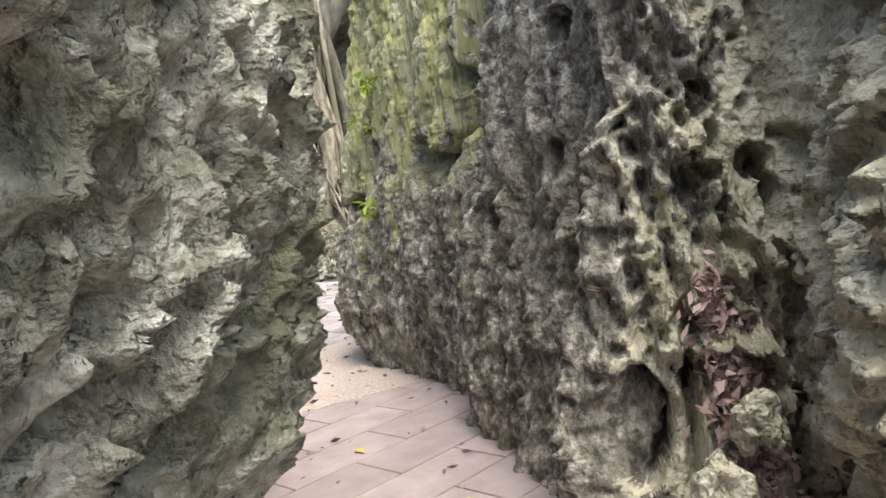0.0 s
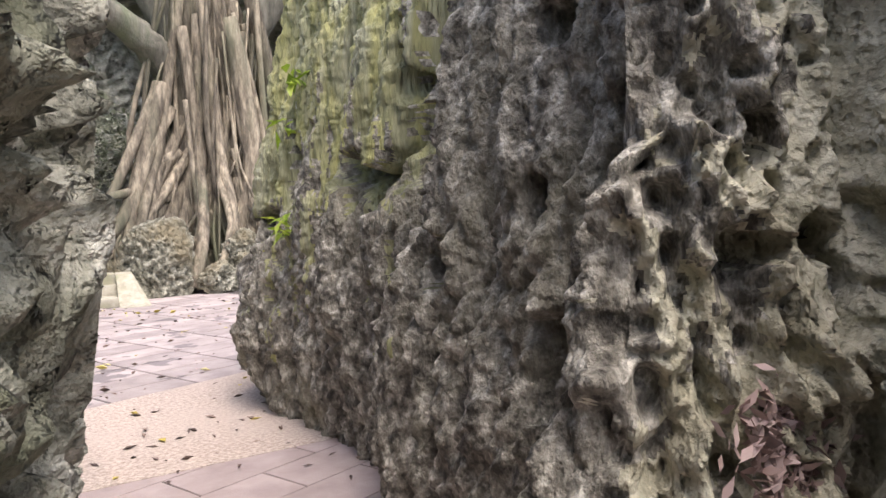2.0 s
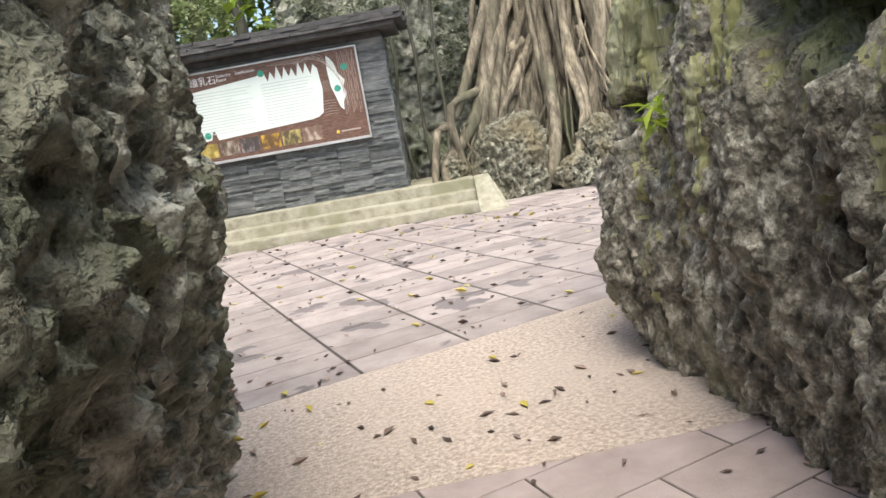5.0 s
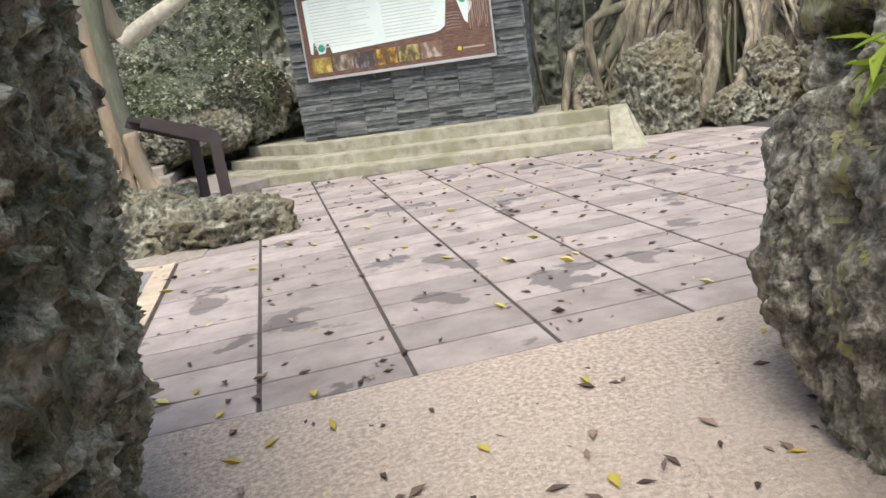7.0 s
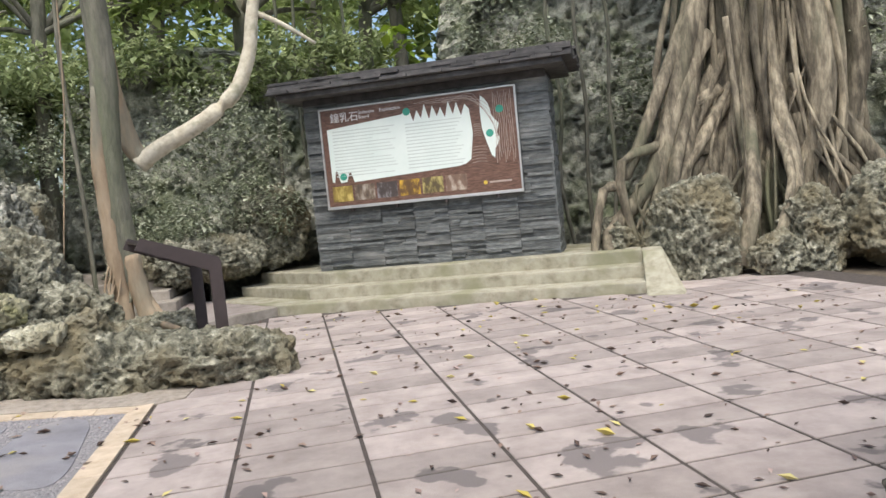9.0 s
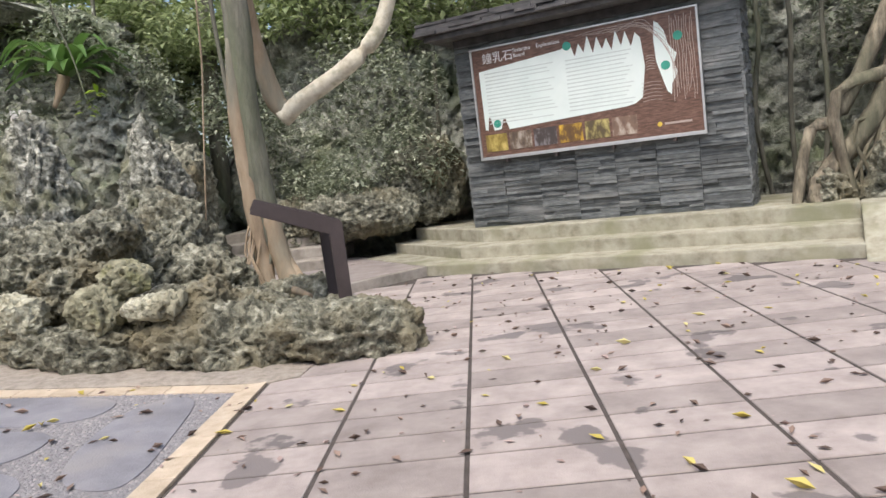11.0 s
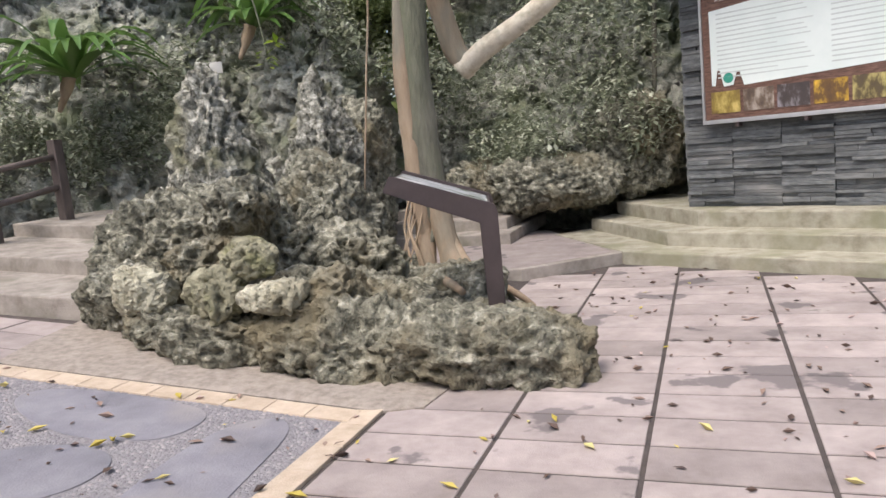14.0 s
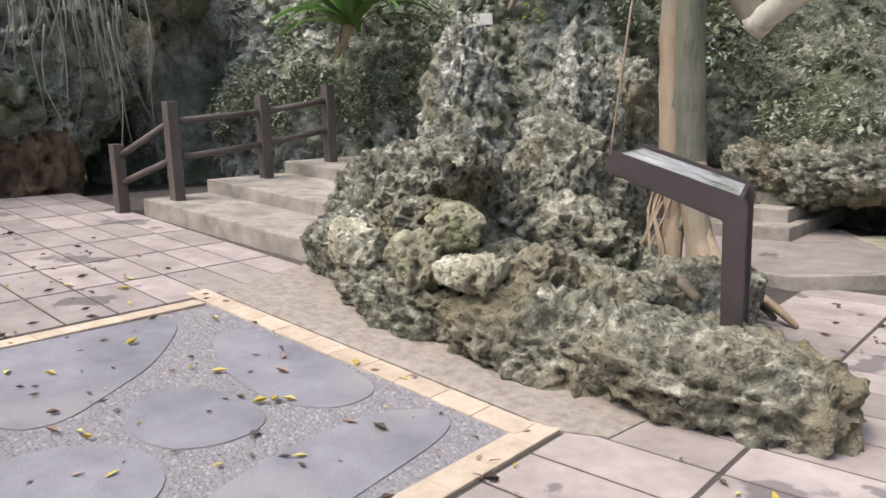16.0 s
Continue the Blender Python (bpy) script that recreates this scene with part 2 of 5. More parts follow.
# ---------------------------------------------------------------- materials
def material(name, stops, scale=3.0, rough=0.85, bump=0.3, bump_scale=40.0, detail=6.0, stain=None, stain_scale=0.7, stain_cut=(0.5, 0.62), per_piece=0.0, stretch=(1, 1, 1), metal=0.0, bump_dist=0.02, translucent=0.0, pits=0.0, pit_depth=0.016):
    m = bpy.data.materials.new(name)
    m.use_nodes = True
    nt = m.node_tree
    n, l = nt.nodes, nt.links
    bsdf = n["Principled BSDF"]
    geo = n.new("ShaderNodeNewGeometry")
    mp = n.new("ShaderNodeMapping")
    mp.inputs["Scale"].default_value = stretch
    l.new(geo.outputs["Position"], mp.inputs["Vector"])
    no = n.new("ShaderNodeTexNoise")
    no.inputs["Scale"].default_value, no.inputs["Detail"].default_value, no.inputs["Roughness"].default_value = scale, detail, 0.65
    l.new(mp.outputs[0], no.inputs["Vector"])
    cr = n.new("ShaderNodeValToRGB")
    while len(cr.color_ramp.elements) < len(stops):
        cr.color_ramp.elements.new(0.5)
    for e, (p, c) in zip(cr.color_ramp.elements, stops):
        e.position, e.color = p, (*c, 1)
    l.new(no.outputs["Fac"], cr.inputs[0])
    col = cr.outputs[0]
    if stain:
        sn = n.new("ShaderNodeTexNoise")
        sn.inputs["Scale"].default_value, sn.inputs["Detail"].default_value = stain_scale, 5
        l.new(mp.outputs[0], sn.inputs["Vector"])
        sr = n.new("ShaderNodeMapRange")
        sr.inputs["From Min"].default_value, sr.inputs["From Max"].default_value = stain_cut
        l.new(sn.outputs["Fac"], sr.inputs["Value"])
        mx = n.new("ShaderNodeMix")
        mx.data_type = "RGBA"
        l.new(sr.outputs[0], mx.inputs["Factor"])
        l.new(col, mx.inputs["A"])
        mx.inputs["B"].default_value = (*stain, 1)
        col = mx.outputs["Result"]
    if per_piece:
        oi = n.new("ShaderNodeObjectInfo")
        mr = n.new("ShaderNodeMapRange")
        mr.inputs["To Min"].default_value, mr.inputs["To Max"].default_value = 1 - per_piece, 1 + per_piece
        l.new(oi.outputs["Random"], mr.inputs["Value"])
        hs = n.new("ShaderNodeHueSaturation")
        l.new(mr.outputs[0], hs.inputs["Value"])
        l.new(col, hs.inputs["Color"])
        col = hs.outputs[0]
    l.new(col, bsdf.inputs["Base Color"])
    bsdf.inputs["Roughness"].default_value, bsdf.inputs["Metallic"].default_value = rough, metal
    if bump:
        bn = n.new("ShaderNodeTexNoise")
        bn.inputs["Scale"].default_value, bn.inputs["Detail"].default_value = bump_scale, 4
        l.new(mp.outputs[0], bn.inputs["Vector"])
        bp = n.new("ShaderNodeBump")
        bp.inputs["Strength"].default_value, bp.inputs["Distance"].default_value = bump, bump_dist
        l.new(bn.outputs["Fac"], bp.inputs["Height"])
        if pits:
            vo = n.new("ShaderNodeTexVoronoi")
            vo.inputs["Scale"].default_value = pits
            warp = n.new("ShaderNodeMix")
            warp.data_type, warp.inputs["Factor"].default_value = "VECTOR", 0.06
            l.new(mp.outputs[0], warp.inputs["A"])
            l.new(no.outputs["Color"], warp.inputs["B"])
            l.new(warp.outputs["Result"], vo.inputs["Vector"])
            pr = n.new("ShaderNodeMapRange")
            pr.inputs["From Min"].default_value, pr.inputs["From Max"].default_value = 0.15, 0.5
            l.new(vo.outputs["Distance"], pr.inputs["Value"])
            b2 = n.new("ShaderNodeBump")
            b2.inputs["Strength"].default_value, b2.inputs["Distance"].default_value = 0.8, pit_depth
            l.new(pr.outputs[0], b2.inputs["Height"])
            l.new(b2.outputs[0], bp.inputs["Normal"])
        l.new(bp.outputs[0], bsdf.inputs["Normal"])
    if translucent:
        tr = n.new("ShaderNodeBsdfTranslucent")
        l.new(col, tr.inputs["Color"])
        mxs = n.new("ShaderNodeMixShader")
        mxs.inputs[0].default_value = translucent
        l.new(bsdf.outputs[0], mxs.inputs[1])
        l.new(tr.outputs[0], mxs.inputs[2])
        l.new(mxs.outputs[0], n["Material Output"].inputs["Surface"])
    return m


def leaf_material(name, dark, mid, light, rough=0.5, translucent=0.3):
    m = bpy.data.materials.new(name)
    m.use_nodes = True
    n, l = m.node_tree.nodes, m.node_tree.links
    geo = n.new("ShaderNodeNewGeometry")
    cr = n.new("ShaderNodeValToRGB")
    cr.color_ramp.elements.new(0.5)
    for e, (p, c) in zip(cr.color_ramp.elements, ((0.0, dark), (0.55, mid), (1.0, light))):
        e.position, e.color = p, (*c, 1)
    l.new(geo.outputs["Random Per Island"], cr.inputs[0])
    b = n["Principled BSDF"]
    b.inputs["Roughness"].default_value = rough
    l.new(cr.outputs[0], b.inputs["Base Color"])
    tr = n.new("ShaderNodeBsdfTranslucent")
    l.new(cr.outputs[0], tr.inputs["Color"])
    mx = n.new("ShaderNodeMixShader")
    mx.inputs[0].default_value = translucent
    l.new(b.outputs[0], mx.inputs[1])
    l.new(tr.outputs[0], mx.inputs[2])
    l.new(mx.outputs[0], n["Material Output"].inputs["Surface"])
    return m


ROCK = material("coral_rock", [(0.36, (0.055, 0.050, 0.040)), (0.45, (0.155, 0.144, 0.116)), (0.54, (0.285, 0.268, 0.220)), (0.64, (0.56, 0.535, 0.455))], 14.0, 0.9, 0.9, 60, stretch=(1, 1, 0.7), stain=(0.225, 0.208, 0.142), stain_scale=1.3, stain_cut=(0.52, 0.75), bump_dist=0.03, pits=24.0, pit_depth=0.012)
LACY = material("green_coral_rock", [(0.35, (0.085, 0.086, 0.066)), (0.44, (0.24, 0.238, 0.185)), (0.53, (0.43, 0.424, 0.34)), (0.63, (0.72, 0.71, 0.61))], 10.0, 0.9, 0.9, 60, stain=(0.165, 0.172, 0.110), stain_scale=2.6, stain_cut=(0.50, 0.68), bump_dist=0.03, pits=30.0, pit_depth=0.010)
MOSSY = material("mossy_rock", [(0.28, (0.075, 0.08, 0.045)), (0.42, (0.21, 0.21, 0.11)), (0.56, (0.33, 0.33, 0.20)), (0.75, (0.48, 0.47, 0.34))], 8.0, 0.95, 0.9, 45, stain=(0.34, 0.335, 0.14), stain_scale=7.0, stain_cut=(0.46, 0.62), stretch=(1, 1, 0.16), bump_dist=0.03, pits=26.0)
MOUND = material("rockery_rock", [(0.35, (0.05, 0.05, 0.037)), (0.45, (0.16, 0.156, 0.116)), (0.55, (0.27, 0.262, 0.198)), (0.66, (0.52, 0.505, 0.41))], 10.0, 0.9, 0.9, 50, stain=(0.21, 0.182, 0.115), stain_scale=1.1, stain_cut=(0.5, 0.64), bump_dist=0.03, pits=18.0, pit_depth=0.028)
# rockery rock made paler: the peaks' stronger light is put into the colour
PEAK = material("lit_peak_rock", [(0.34, (0.075, 0.075, 0.062)), (0.44, (0.205, 0.203, 0.168)), (0.54, (0.36, 0.355, 0.30)), (0.66, (0.60, 0.59, 0.52))], 12.0, 0.9, 0.9, 50, stain=(0.20, 0.20, 0.125), stain_scale=1.4, stain_cut=(0.52, 0.66), bump_dist=0.03, pits=16.0, pit_depth=0.03)
OLIVE_ROCK = material("olive_stone", [(0.25, (0.09, 0.09, 0.06)), (0.45, (0.22, 0.21, 0.14)), (0.75, (0.42, 0.40, 0.28))], 7.0, 0.9, 0.8, 40, stain=(0.25, 0.245, 0.13), stain_scale=4.0, stain_cut=(0.5, 0.62), pits=22.0, pit_depth=0.02)
PALE_ROCK = material("pale_rock", [(0.30, (0.22, 0.207, 0.148)), (0.45, (0.42, 0.40, 0.295)), (0.66, (0.66, 0.635, 0.50))], 7.0, 0.9, 0.8, 45, stain=(0.29, 0.27, 0.19), stain_scale=2.5, stain_cut=(0.5, 0.7), bump_dist=0.03, pits=28.0)
CLIFF = material("cliff_rock", [(0.32, (0.10, 0.104, 0.088)), (0.44, (0.28, 0.284, 0.242)), (0.55, (0.43, 0.43, 0.365)), (0.70, (0.66, 0.655, 0.57))], 4.0, 0.95, 1.0, 26, stain=(0.21, 0.235, 0.145), stain_scale=1.2, stain_cut=(0.48, 0.66), bump_dist=0.05, pits=12.0)
TILE = material("pink_paver", [(0.3, (0.262, 0.222, 0.208)), (0.5, (0.35, 0.300, 0.283)), (0.7, (0.43, 0.375, 0.353))], 3.0, 0.75, 0.25, 90, stain=(0.175, 0.153, 0.150), stain_scale=1.7, stain_cut=(0.60, 0.625), per_piece=0.19)
NEARTILE = material("plain_pink_paver", [(0.3, (0.285, 0.228, 0.215)), (0.5, (0.36, 0.295, 0.28)), (0.7, (0.43, 0.36, 0.345))], 3.0, 0.8, 0.25, 90, stain=(0.27, 0.215, 0.205), stain_scale=0.9, stain_cut=(0.5, 0.75), per_piece=0.08)
JOINT = material("joint_mortar", [(0.3, (0.05, 0.042, 0.038)), (0.7, (0.105, 0.087, 0.078))], 12, 0.95, 0.4, 80)
STRIP = material("pebble_concrete", [(0.36, (0.35, 0.28, 0.23)), (0.5, (0.49, 0.405, 0.34)), (0.64, (0.64, 0.555, 0.48))], 38.0, 0.8, 0.5, 110, stain=(0.53, 0.45, 0.385), stain_scale=0.9, stain_cut=(0.5, 0.8), pits=55.0, pit_depth=0.003)
BORDER = material("sandstone_border", [(0.3, (0.42, 0.335, 0.245)), (0.6, (0.56, 0.465, 0.36)), (0.8, (0.62, 0.54, 0.44))], 7.0, 0.8, 0.3, 90, per_piece=0.08)
SLATE = material("blue_flagstone", [(0.3, (0.17, 0.168, 0.188)), (0.5, (0.235, 0.23, 0.258)), (0.75, (0.32, 0.312, 0.335))], 2.6, 0.55, 0.25, 70, stain=(0.30, 0.28, 0.28), stain_scale=1.6, stain_cut=(0.55, 0.72), per_piece=0.08)
PEBBLE = material("pebble_seam", [(0.3, (0.20, 0.19, 0.198)), (0.5, (0.25, 0.24, 0.25)), (0.7, (0.31, 0.295, 0.298))], 30.0, 0.8, 0.8, 60)
PEBBLESTONE = leaf_material("seam_pebble", (0.19, 0.18, 0.19), (0.255, 0.243, 0.255), (0.35, 0.325, 0.322), 0.7, 0.0)
CONCRETE = material("old_concrete", [(0.3, (0.22, 0.203, 0.145)), (0.5, (0.36, 0.338, 0.262)), (0.75, (0.48, 0.455, 0.37))], 5.0, 0.85, 0.4, 70, stain=(0.25, 0.245, 0.16), stain_scale=1.8, stain_cut=(0.48, 0.66))
STEPSTONE = material("grey_step_concrete", [(0.3, (0.20, 0.178, 0.15)), (0.5, (0.32, 0.287, 0.25)), (0.75, (0.45, 0.405, 0.36))], 4.0, 0.85, 0.35, 60, stain=(0.2, 0.19, 0.15), stain_scale=1.8, stain_cut=(0.56, 0.7))
LEDGE = material("grey_ledgestone", [(0.3, (0.075, 0.081, 0.081)), (0.5, (0.135, 0.143, 0.142)), (0.75, (0.235, 0.243, 0.24))], 7.0, 0.8, 0.5, 50, per_piece=0.38, stretch=(1, 1, 4), stain=(0.26, 0.26, 0.25), stain_scale=1.5, stain_cut=(0.55, 0.75))
DARKSLATE = material("dark_roof_slate", [(0.3, (0.05, 0.048, 0.05)), (0.6, (0.10, 0.095, 0.095)), (0.8, (0.17, 0.16, 0.15))], 6.0, 0.85, 0.5, 50, per_piece=0.2)
SOIL = material("forest_soil", [(0.3, (0.045, 0.035, 0.025)), (0.5, (0.10, 0.078, 0.055)), (0.75, (0.19, 0.155, 0.115))], 4.0, 0.95, 0.8, 35)
GRIT = material("swept_grit", [(0.3, (0.22, 0.19, 0.16)), (0.5, (0.32, 0.28, 0.24)), (0.75, (0.42, 0.37, 0.32))], 14.0, 0.95, 0.5, 90)
BARK = material("grey_bark", [(0.3, (0.075, 0.072, 0.055)), (0.5, (0.155, 0.148, 0.115)), (0.75, (0.26, 0.245, 0.195))], 7.0, 0.9, 0.8, 30, stretch=(1, 1, 0.25), stain=(0.15, 0.17, 0.10), stain_scale=1.5, stain_cut=(0.5, 0.7), bump_dist=0.03)
TANBARK = material("tan_bark", [(0.3, (0.197, 0.139, 0.0902)), (0.5, (0.312, 0.234, 0.156)), (0.75, (0.41, 0.328, 0.238))], 6.0, 0.85, 0.6, 30, stretch=(1, 1, 0.25), stain=(0.20, 0.185, 0.14), stain_scale=2.0, stain_cut=(0.5, 0.66))
ROOTBARK = material("banyan_root_bark", [(0.30, (0.05, 0.043, 0.031)), (0.46, (0.15, 0.127, 0.092)), (0.70, (0.40, 0.345, 0.25))], 9.0, 0.9, 0.9, 30, stretch=(1, 1, 0.25), per_piece=0.4, stain=(0.11, 0.112, 0.07), stain_scale=1.2, stain_cut=(0.5, 0.68))
GREYROOT = material("grey_root", [(0.3, (0.13, 0.127, 0.10)), (0.5, (0.22, 0.215, 0.17)), (0.75, (0.33, 0.32, 0.26))], 6.0, 0.9, 0.3, 30)
PALEBARK = material("pale_branch_bark", [(0.3, (0.42, 0.37, 0.27)), (0.5, (0.58, 0.53, 0.42)), (0.75, (0.68, 0.64, 0.54))], 9.0, 0.8, 0.4, 30, stain=(0.36, 0.34, 0.25), stain_scale=5, stain_cut=(0.55, 0.68))
BROWNMETAL = material("brown_painted_metal", [(0.3, (0.050, 0.038, 0.038)), (0.7, (0.075, 0.058, 0.057))], 5, 0.5, 0.1, 60)
RAILWOOD = material("brown_rail", [(0.3, (0.085, 0.066, 0.058)), (0.7, (0.14, 0.112, 0.10))], 9, 0.75, 0.4, 40, stretch=(1, 1, 0.3))
ALU = material("board_frame_metal", [(0.3, (0.55, 0.55, 0.54)), (0.7, (0.66, 0.66, 0.65))], 5, 0.4, 0.05, 60, metal=0.7)
BOARDBROWN = material("board_brown_print", [(0.35, (0.085, 0.045, 0.032)), (0.5, (0.145, 0.078, 0.055)), (0.65, (0.21, 0.12, 0.088))], 9.0, 0.45, 0.0, 40, stretch=(1, 1, 6))
BOARDWHITE = material("board_pale_print", [(0.3, (0.68, 0.76, 0.72)), (0.7, (0.78, 0.84, 0.80))], 2.0, 0.45, 0.0)
INK = material("grey_print", [(0.3, (0.51, 0.56, 0.535)), (0.7, (0.58, 0.63, 0.60))], 5, 0.5, 0.0)
WHITEINK = material("white_print", [(0.3, (0.78, 0.76, 0.74)), (0.7, (0.84, 0.82, 0.80))], 5, 0.5, 0.0)
GREENINK = material("green_print", [(0.3, (0.03, 0.26, 0.18)), (0.7, (0.06, 0.34, 0.25))], 5, 0.5, 0.0)
PLAQUE = material("beige_plaque", [(0.3, (0.42, 0.41, 0.31)), (0.7, (0.54, 0.52, 0.41))], 4, 0.7, 0.2, 50)
YELLOWINK = material("yellow_paint", [(0.3, (0.62, 0.42, 0.05)), (0.7, (0.72, 0.52, 0.10))], 5, 0.6, 0.0)
OCHRE = material("ochre_cave_rock", [(0.3, (0.07, 0.045, 0.028)), (0.5, (0.17, 0.105, 0.06)), (0.75, (0.27, 0.20, 0.13))], 3.0, 0.9, 0.8, 22)


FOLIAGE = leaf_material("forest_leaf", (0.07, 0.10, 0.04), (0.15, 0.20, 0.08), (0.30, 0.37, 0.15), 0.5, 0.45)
# paler copy of the forest leaf, with sunlight put into the colour
LITLEAF = leaf_material("sunlight_painted_leaf", (0.18, 0.24, 0.07), (0.34, 0.42, 0.15), (0.58, 0.65, 0.32), 0.5, 0.5)
HEDGE = leaf_material("cliff_top_leaf", (0.13, 0.16, 0.07), (0.28, 0.34, 0.16), (0.58, 0.64, 0.38), 0.4, 0.5)
SHRUB = leaf_material("shrub_leaf", (0.12, 0.137, 0.09), (0.31, 0.345, 0.235), (0.66, 0.69, 0.56), 0.35, 0.4)
BRIGHT = leaf_material("bright_leaf", (0.16, 0.26, 0.02), (0.28, 0.40, 0.04), (0.45, 0.55, 0.08), 0.4, 0.4)
FERN = leaf_material("fern_leaf", (0.06, 0.13, 0.03), (0.11, 0.21, 0.05), (0.18, 0.30, 0.08), 0.35, 0.3)
LITTER = leaf_material("dead_leaf", (0.055, 0.035, 0.03), (0.13, 0.085, 0.065), (0.33, 0.235, 0.19), 0.7, 0.05)
YELLOWLEAF = leaf_material("yellow_leaf", (0.42, 0.33, 0.05), (0.58, 0.48, 0.12), (0.66, 0.60, 0.28), 0.6, 0.1)
PINKLITTER = leaf_material("pale_dead_leaf", (0.13, 0.09, 0.08), (0.33, 0.235, 0.21), (0.55, 0.43, 0.40), 0.7, 0.05)


# ---------------------------------------------------------------- ground
def rise(x, y=0):
    """The paved floor climbs gently to the west of the flagstone panel."""
    return 0.085 * max(0.0, 1.0 - x)


bm = bmesh.new()
xs = [-400, -60, -20, -12] + [-8 + 0.5 * i for i in range(37)] + [14, 30, 60, 400]
ys = [-400, -60, -20, -8] + [-3 + 0.75 * i for i in range(32)] + [30, 60, 400]
gv = [[bm.verts.new((x, y, rise(max(x, -7), y) - 0.075)) for x in xs] for y in ys]
for j in range(len(ys) - 1):
    for i in range(len(xs) - 1):
        bm.faces.new((gv[j][i], gv[j][i + 1], gv[j + 1][i + 1], gv[j + 1][i]))
ground = tagged(part("ground", bm, SOIL), "brown forest soil under the trees and rocks", "ground", kind="structure")

# near pavers, pebble strip
strip_poly = [(-1.0, 5.45), (2.16, 4.56), (3.5, 4.09), (5.2, 3.5), (6.5, 6.22), (-1.0, 6.22)]
tagged(part("pebble_strip", prism(strip_poly, -0.07, 0.004, 0.004), STRIP), "beige pebble-dash concrete strip with fallen leaves", "pavement", kind="structure")

PX, PY, X0, Y0 = 0.80, 0.3745, 1.02, 6.444


def paver_mesh(w, d, h=0.05, g=0.013, mat=None):
    bm = bmesh.new()
    box(bm, -w / 2 + g, -d / 2 + g * 0.72, -h, w / 2 - g, d / 2 - g * 0.72, 0, 0.006)
    me = bpy.data.meshes.new("paver")
    bm.to_mesh(me)
    bm.free()
    me.materials.append(mat or TILE)
    return me


plaza = tagged(part("pavement", prism([(1.002, 6.22), (9.6, 6.22), (9.6, 13.6), (6.5, 13.6), (2.2, 16.2), (1.002, 16.2)], -0.07, -0.007, 0), JOINT), "pinkish concrete pavers laid in straight columns with dark joints", "pavement", kind="structure")
west = tagged(part("pavement_west", prism([(-2.26, 6.22), (-2.26, 10.1), (1.02, 10.1), (1.02, 14.5), (-2.6, 14.5), (-7.5, 14.5), (-7.5, 6.22)], lambda x, y: rise(x) - 0.07, lambda x, y: rise(x) - 0.007, 0), JOINT), "pinkish sloping pavers beside the steps", "pavement", kind="structure")
near = tagged(part("pavement_near", prism([(-2.5, -3.0), (4.5, -3.0), (5.2, 3.5), (3.5, 4.085), (2.16, 4.555), (-1.0, 5.445)], -0.07, -0.007, 0), JOINT), "pinkish pavers between the rock walls", "pavement", kind="structure")

